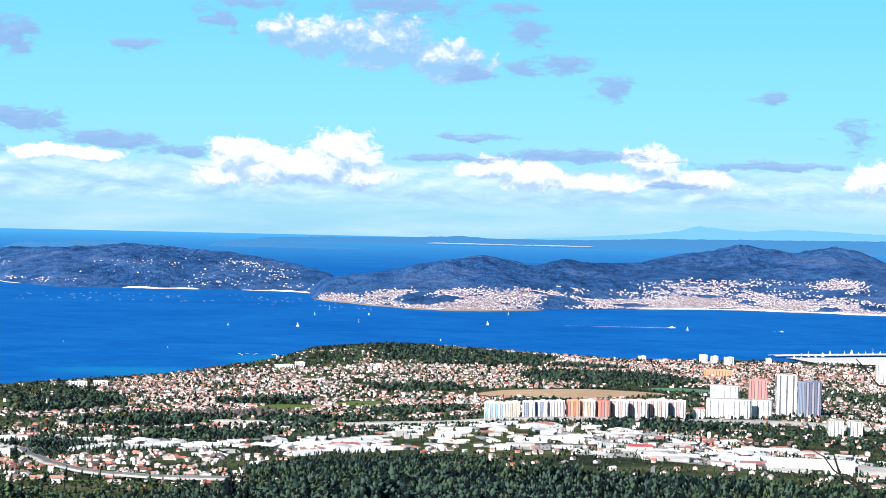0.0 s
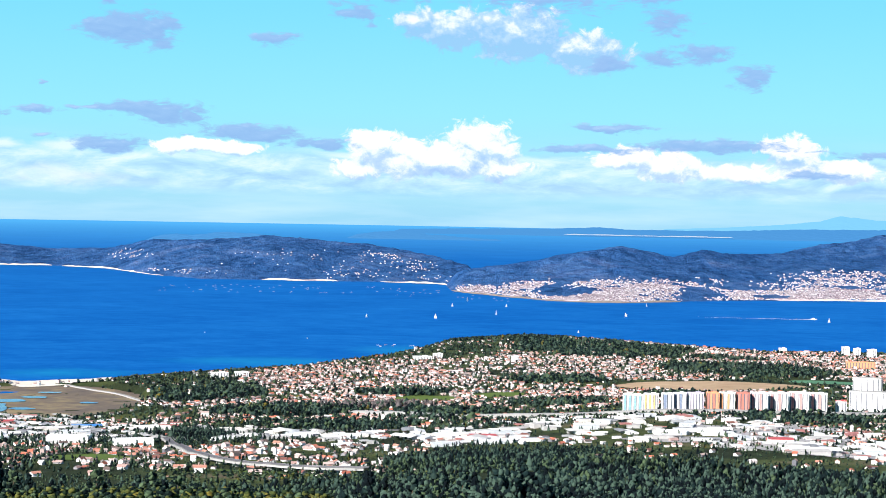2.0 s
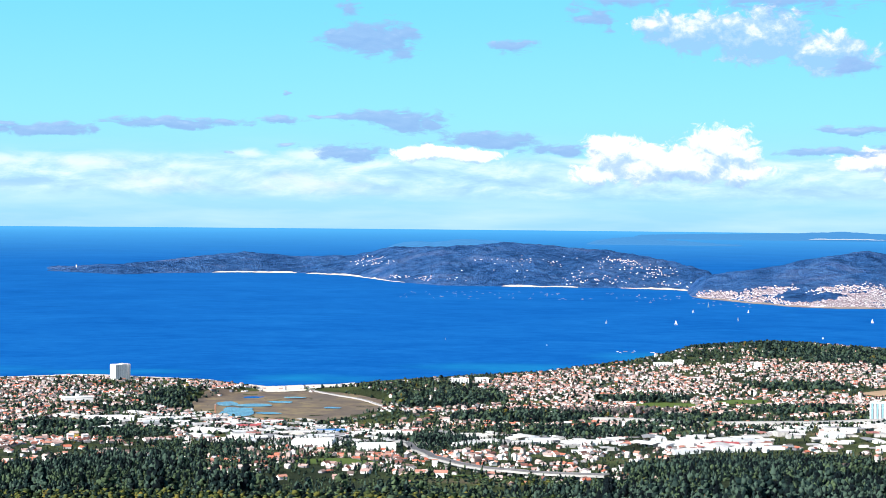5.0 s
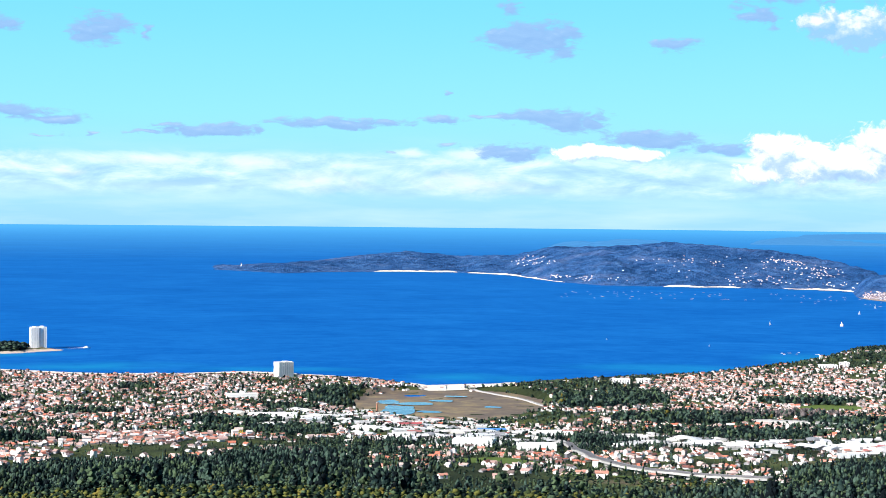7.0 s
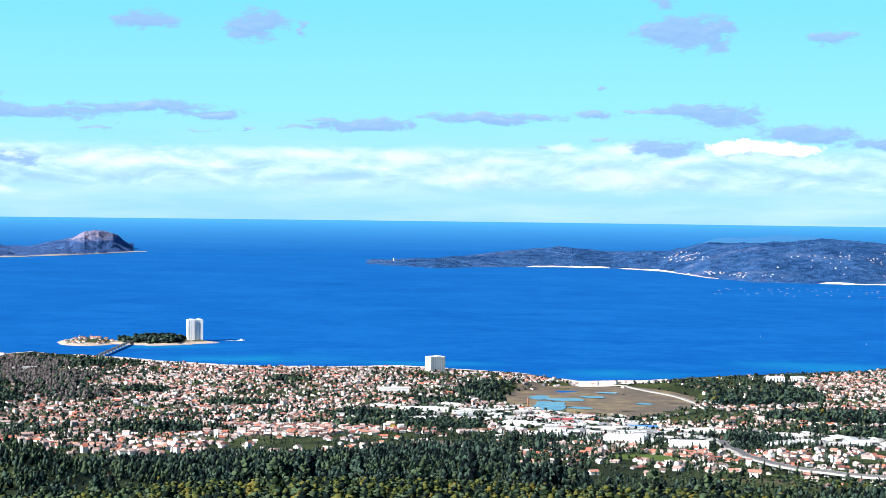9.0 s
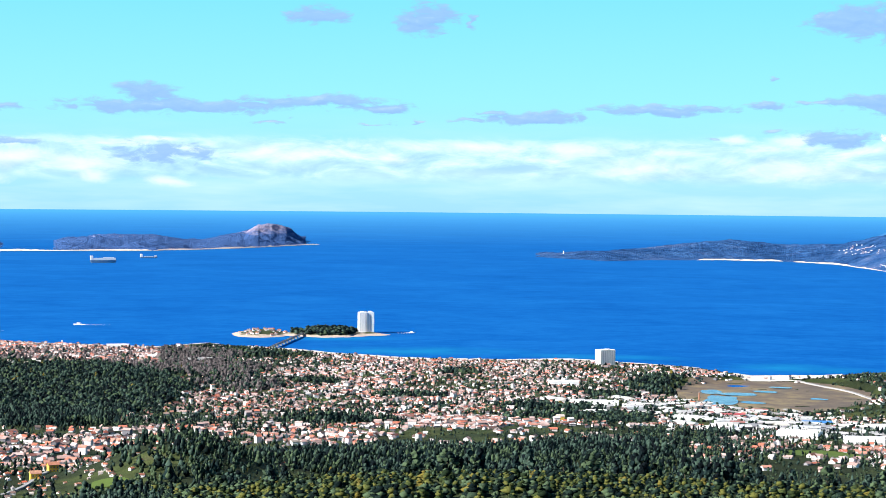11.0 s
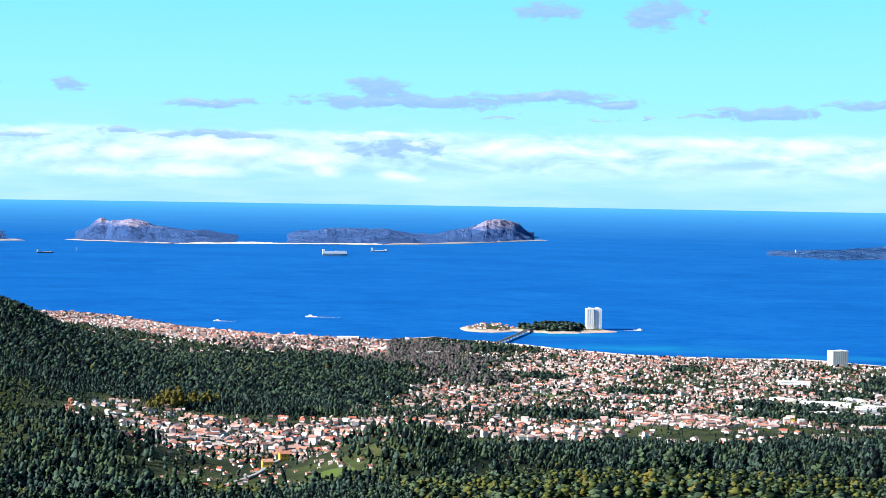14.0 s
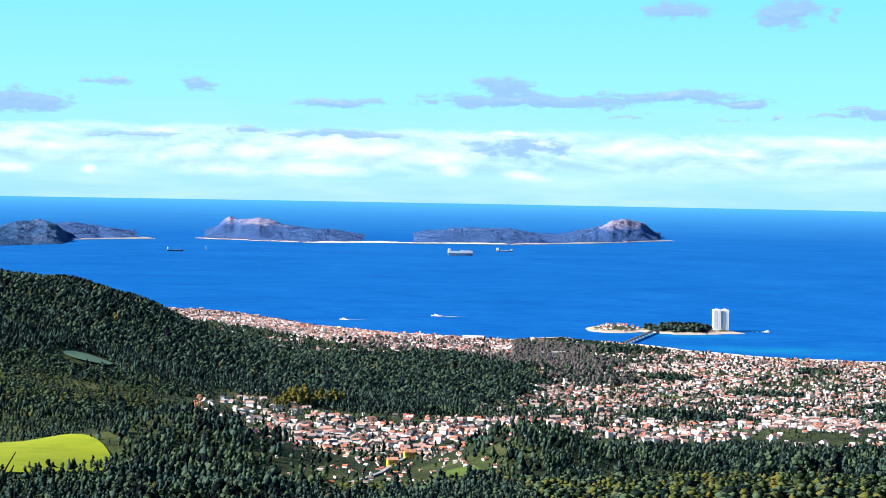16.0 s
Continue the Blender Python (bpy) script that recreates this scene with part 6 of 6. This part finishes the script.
part("hut", boxes((0.2, 0, 0.24, 0.5, 0.5, 0.4)), plain("raft_hut", (0.34, 0.38, 0.44)), raft)
rr = np.random.default_rng(44)
for i in range(96):
    a, r = float(rr.uniform(6.2, 17.5)), float(rr.uniform(1045, 1150))
    r -= max(0.0, (a - 13.5)) * 18
    x, y = polar(a, r)
    m = pose(float(x), float(y), 0, 0, 0, -a + 20) @ Matrix.Scale(0.7, 4)
    if i == 0:
        raft.matrix_basis = m
    else:
        copy_thing(raft, m)

# harbour wall and marina
QUAY = mat_mix("pale_quay_paving", (0.50, 0.50, 0.50), (0.68, 0.67, 0.66), 0.3)
ribbon("breakwater", "long pale harbour breakwater", "breakwater", [(30.3, 716), (31.0, 722), (32.4, 733), (34.5, 752), (37, 770)], 5.0, QUAY, level=[0.9, 1.0, 1.0])
ribbon("quay", "broad pale concrete quay behind the breakwater", "quay", [(31.3, 694), (32.6, 702), (34.2, 716), (36.5, 730)], 30.0, QUAY, level=[0.75, 0.75, 0.75])
for i in range(16):
    a, r = 31.0 + 0.22 * i, 706 + 3.4 * i + (i % 3) * 3
    x, y = polar(a, r)
    copy_thing(yacht, pose(float(x), float(y), 0.72, 0, 0, 40 * i) @ Matrix.Scale(0.6 + 0.15 * (i % 3), 4))
rng = np.random.default_rng(51)
reef = thing("reef", "dark rocks with breaking surf off the point", "rocks", pose(*[float(v) for v in polar(13.65, 662)], 0))
for i in range(9):
    bm = bmesh.new()
    bmesh.ops.create_icosphere(bm, subdivisions=1, radius=1.0)
    for v in bm.verts:
        v.co *= 0.4 + 0.35 * rng.random()
        v.co.z *= 0.3
    q = part("rock", bm, ROCK if i % 2 else FOAM, reef, "" if i % 2 else "white surf")
    q.matrix_basis = pose(float(rng.uniform(-6, 9)), float(rng.uniform(-3, 6)), 0.0, 0, 0, float(rng.uniform(0, 180)))

light = thing("lighthouse", "white lighthouse on the tip of the headland", "lighthouse", pose(*[float(v) for v in polar(-4.05, 1500)], 1.2))
part("tower", tube([(0, 0, -1), (0, 0, 3.2)], [0.55, 0.42], 12), WHITE, light)
part("lantern", tube([(0, 0, 3.2), (0, 0, 3.9)], [0.5, 0.3], 12), GLASS_DARK, light)
part("keeper_house", boxes((1.4, 0, -1, 1.8, 1.2, 1.8), bevel=0.05), WHITE, light)

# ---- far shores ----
# these coasts glow an even haze blue instead of catching the sun
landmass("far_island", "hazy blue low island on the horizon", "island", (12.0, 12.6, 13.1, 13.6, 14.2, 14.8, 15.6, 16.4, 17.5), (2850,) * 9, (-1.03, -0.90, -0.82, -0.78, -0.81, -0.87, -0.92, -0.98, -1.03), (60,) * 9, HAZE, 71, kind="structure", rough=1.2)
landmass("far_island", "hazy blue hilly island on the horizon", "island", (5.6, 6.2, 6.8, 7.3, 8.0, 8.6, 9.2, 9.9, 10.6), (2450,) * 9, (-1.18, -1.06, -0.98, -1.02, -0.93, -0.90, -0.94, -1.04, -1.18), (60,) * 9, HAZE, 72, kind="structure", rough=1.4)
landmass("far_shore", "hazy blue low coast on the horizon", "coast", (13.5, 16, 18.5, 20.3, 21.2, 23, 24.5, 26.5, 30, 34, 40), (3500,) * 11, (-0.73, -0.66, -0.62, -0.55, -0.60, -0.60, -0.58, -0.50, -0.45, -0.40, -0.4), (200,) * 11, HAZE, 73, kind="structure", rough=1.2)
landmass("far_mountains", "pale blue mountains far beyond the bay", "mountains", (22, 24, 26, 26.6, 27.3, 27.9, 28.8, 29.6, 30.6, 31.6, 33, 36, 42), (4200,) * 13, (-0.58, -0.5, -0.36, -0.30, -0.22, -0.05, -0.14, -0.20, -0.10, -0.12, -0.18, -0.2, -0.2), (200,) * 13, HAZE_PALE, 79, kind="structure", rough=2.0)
# sand colour pulled to blue-grey, haze painted in
beach_strip("beach", "thin pale sand line on the far coast", (np.array([13.0, 40.0]), np.array([3498.0, 3498.0])), 19.2, 24.6, 2.0, 40.0, 3.0, 4.5, plain("hazy_sand", (0.44, 0.52, 0.60)), 15)


# ---- trees of their own on the nearest slopes ----
def make_tree(rng, kind, label):
    ob = thing("tree", label, "tree", pose(0, 0, 0), "trees on the nearest slope")
    part("trunk", tube([(0, 0, -0.1), (0.01, 0.01, 0.3), (0.0, 0.02, 0.8)], [0.035, 0.028, 0.010]), BARK, ob)
    if kind == "cone":
        v, f = cone_tree(rng, 11, 9, 0.24, 0.12)
        mat = PINE
    else:
        tall, wide, low = ((1.2, 0.22, 0.28) if kind == "gum" else (0.9, 0.42, 0.2))
        vs, fs, n = [], [], 0
        for i in range(46):
            q = rng.random()
            a, o = rng.random() * 6.28, wide * (1 - 0.75 * q ** 1.5) * rng.random() ** 0.4
            c = np.array([math.cos(a) * o, math.sin(a) * o, low + (1 - low) * q])
            k = (0.05 + 0.06 * rng.random()) * (1.3 if kind != "gum" else 1.0)
            w = ICO[0] * (0.6 + 0.7 * rng.random((12, 1))) * np.array([k, k, k * tall])
            vs.append(w + c)
            fs.append(ICO[1] + n)
            n += 12
        v, f = np.concatenate(vs), np.concatenate(fs)
        mat = {"gum": PINE, "round": LEAF, "autumn": AUTUMN, "red": BRICK}[kind]
    q = part("crown", mesh_of("crown", v, [f], [mat]), None, ob)
    return ob


tr = np.random.default_rng(81)
TREES = [make_tree(tr, k, l) for k, l in (("cone", "dark green conifer on the near slope"), ("cone", "dark pointed conifer on the near slope"), ("gum", "slender eucalyptus with a ragged crown"), ("gum", "tall eucalyptus with a narrow ragged crown"), ("round", "broad-crowned oak on the near slope"), ("round", "rounded leafy tree on the near slope"))]
n = 0
for a, r, kinds in [(float(tr.uniform(13, 35)), float(tr.uniform(98, 150)), (0, 2, 3, 2, 3, 5)) for i in range(130)] + [(float(tr.uniform(-30, -24)), float(tr.uniform(112, 146)), (4, 5, 3, 4)) for i in range(70)] + [(float(tr.uniform(-15, 12)), float(tr.uniform(118, 150)), (2, 3, 5, 4)) for i in range(70)]:
    if share(OPEN, np.array([a]), np.array([r]), 0.1)[0] > 0.3:
        continue
    m = at(a, r, float(tr.uniform(0, 360))) @ Matrix.Scale(float(tr.uniform(0.95, 1.65)), 4)
    if n < 6:
        TREES[n].matrix_basis = m
    else:
        copy_thing(TREES[int(tr.choice(kinds))], m)
    n += 1


poplar = make_tree(tr, "autumn", "yellow autumn poplar above the village")
poplar["group"] = "autumn poplars above the village"
for i in range(11):
    a, r = -24.6 + 0.21 * i, 296 + 2.4 * i + float(tr.uniform(-1, 1))
    m = at(a, r, float(tr.uniform(0, 360))) @ Matrix.Scale(float(tr.uniform(1.5, 2.3)), 4)
    if i == 0:
        poplar.matrix_basis = m
    else:
        copy_thing(poplar, m)
cherry = make_tree(tr, "red", "russet-leaved tree at the wood's edge")
cherry.matrix_basis = at(-27.1, 256) @ Matrix.Scale(2.2, 4)


# ---- bare shrubs close by the lookout ----
def shrub(az, d, twigs, label):
    """twigs: heading, height in degrees below level of points along each branch."""
    x, y = polar(az, d)
    base = Vector((float(x), float(y), float(ground_z(x, y)) - 0.01))
    ob = thing("shrub", label, "shrub", Matrix.Translation(base))
    for t in twigs:
        pts = [Vector((*[float(v) for v in polar(a, d)], EYE + d * math.tan(radians(e)))) - base for a, e in t]
        w = [0.0008 * (1 - 0.7 * i / (len(pts) - 1)) for i in range(len(pts))]
        part("branch", tube(pts, w, 5), TWIG, ob, "bare dark twig")
    x, y = polar(twigs[0][0][0], d)
    top = Vector((float(x), float(y), EYE + d * math.tan(radians(twigs[0][0][1])))) - base
    part("stem", tube([(0, 0, 0), top * 0.5 + Vector((0.004, 0, 0)), top], [0.004, 0.002, 0.0009]), TWIG, ob)


shrub(34.9, 0.9, [[(34.9, -5.2), (34.2, -5.0), (33.6, -4.9), (33.2, -4.4), (32.9, -4.1)], [(34.9, -7.4), (34.0, -6.6), (33.6, -6.4), (33.3, -6.0), (32.85, -5.8)], [(34.9, -8.2), (34.0, -7.2), (33.5, -6.7), (33.2, -6.5)],
                  [(34.9, -9.6), (33.6, -8.4), (32.9, -8.0), (32.3, -7.6), (32.0, -7.2), (31.6, -7.0)], [(32.5, -7.7), (32.35, -7.3), (32.3, -7.1)], [(33.4, -8.3), (32.8, -7.75), (32.4, -7.7)]], "leafless dark shrub close to the lookout")
shrub(-33.8, 0.9, [[(-33.6, -10.5), (-33.3, -9.6), (-33.1, -9.1), (-32.8, -8.6)], [(-33.4, -9.9), (-33.3, -9.2), (-33.35, -8.8)], [(-33.2, -9.4), (-32.95, -9.2), (-32.85, -9.0)], [(-33.5, -10.1), (-33.6, -9.3), (-33.5, -8.9)]], "leafless low shrub close to the lookout")

# granite outcrop on the wooded ridge
for i in range(14):
    bm = bmesh.new()
    bmesh.ops.create_icosphere(bm, subdivisions=2, radius=1.0)
    for v in bm.verts:
        v.co *= 0.75 + 0.4 * noise.noise(v.co * 1.4 + Vector((i * 3, 0, 0)))
    bo = part("boulder", bm, ROCK)
    a, r = float(rng.uniform(-29.4, -27.6)), float(rng.uniform(452, 480))
    bo.matrix_basis = at(a, r, float(rng.uniform(0, 180)), 0.2) @ Matrix.Diagonal((1.5, 1.3, 1.2, 1))
    tagged(bo, "weathered granite boulder on the wooded ridge", "boulder", "granite outcrop")
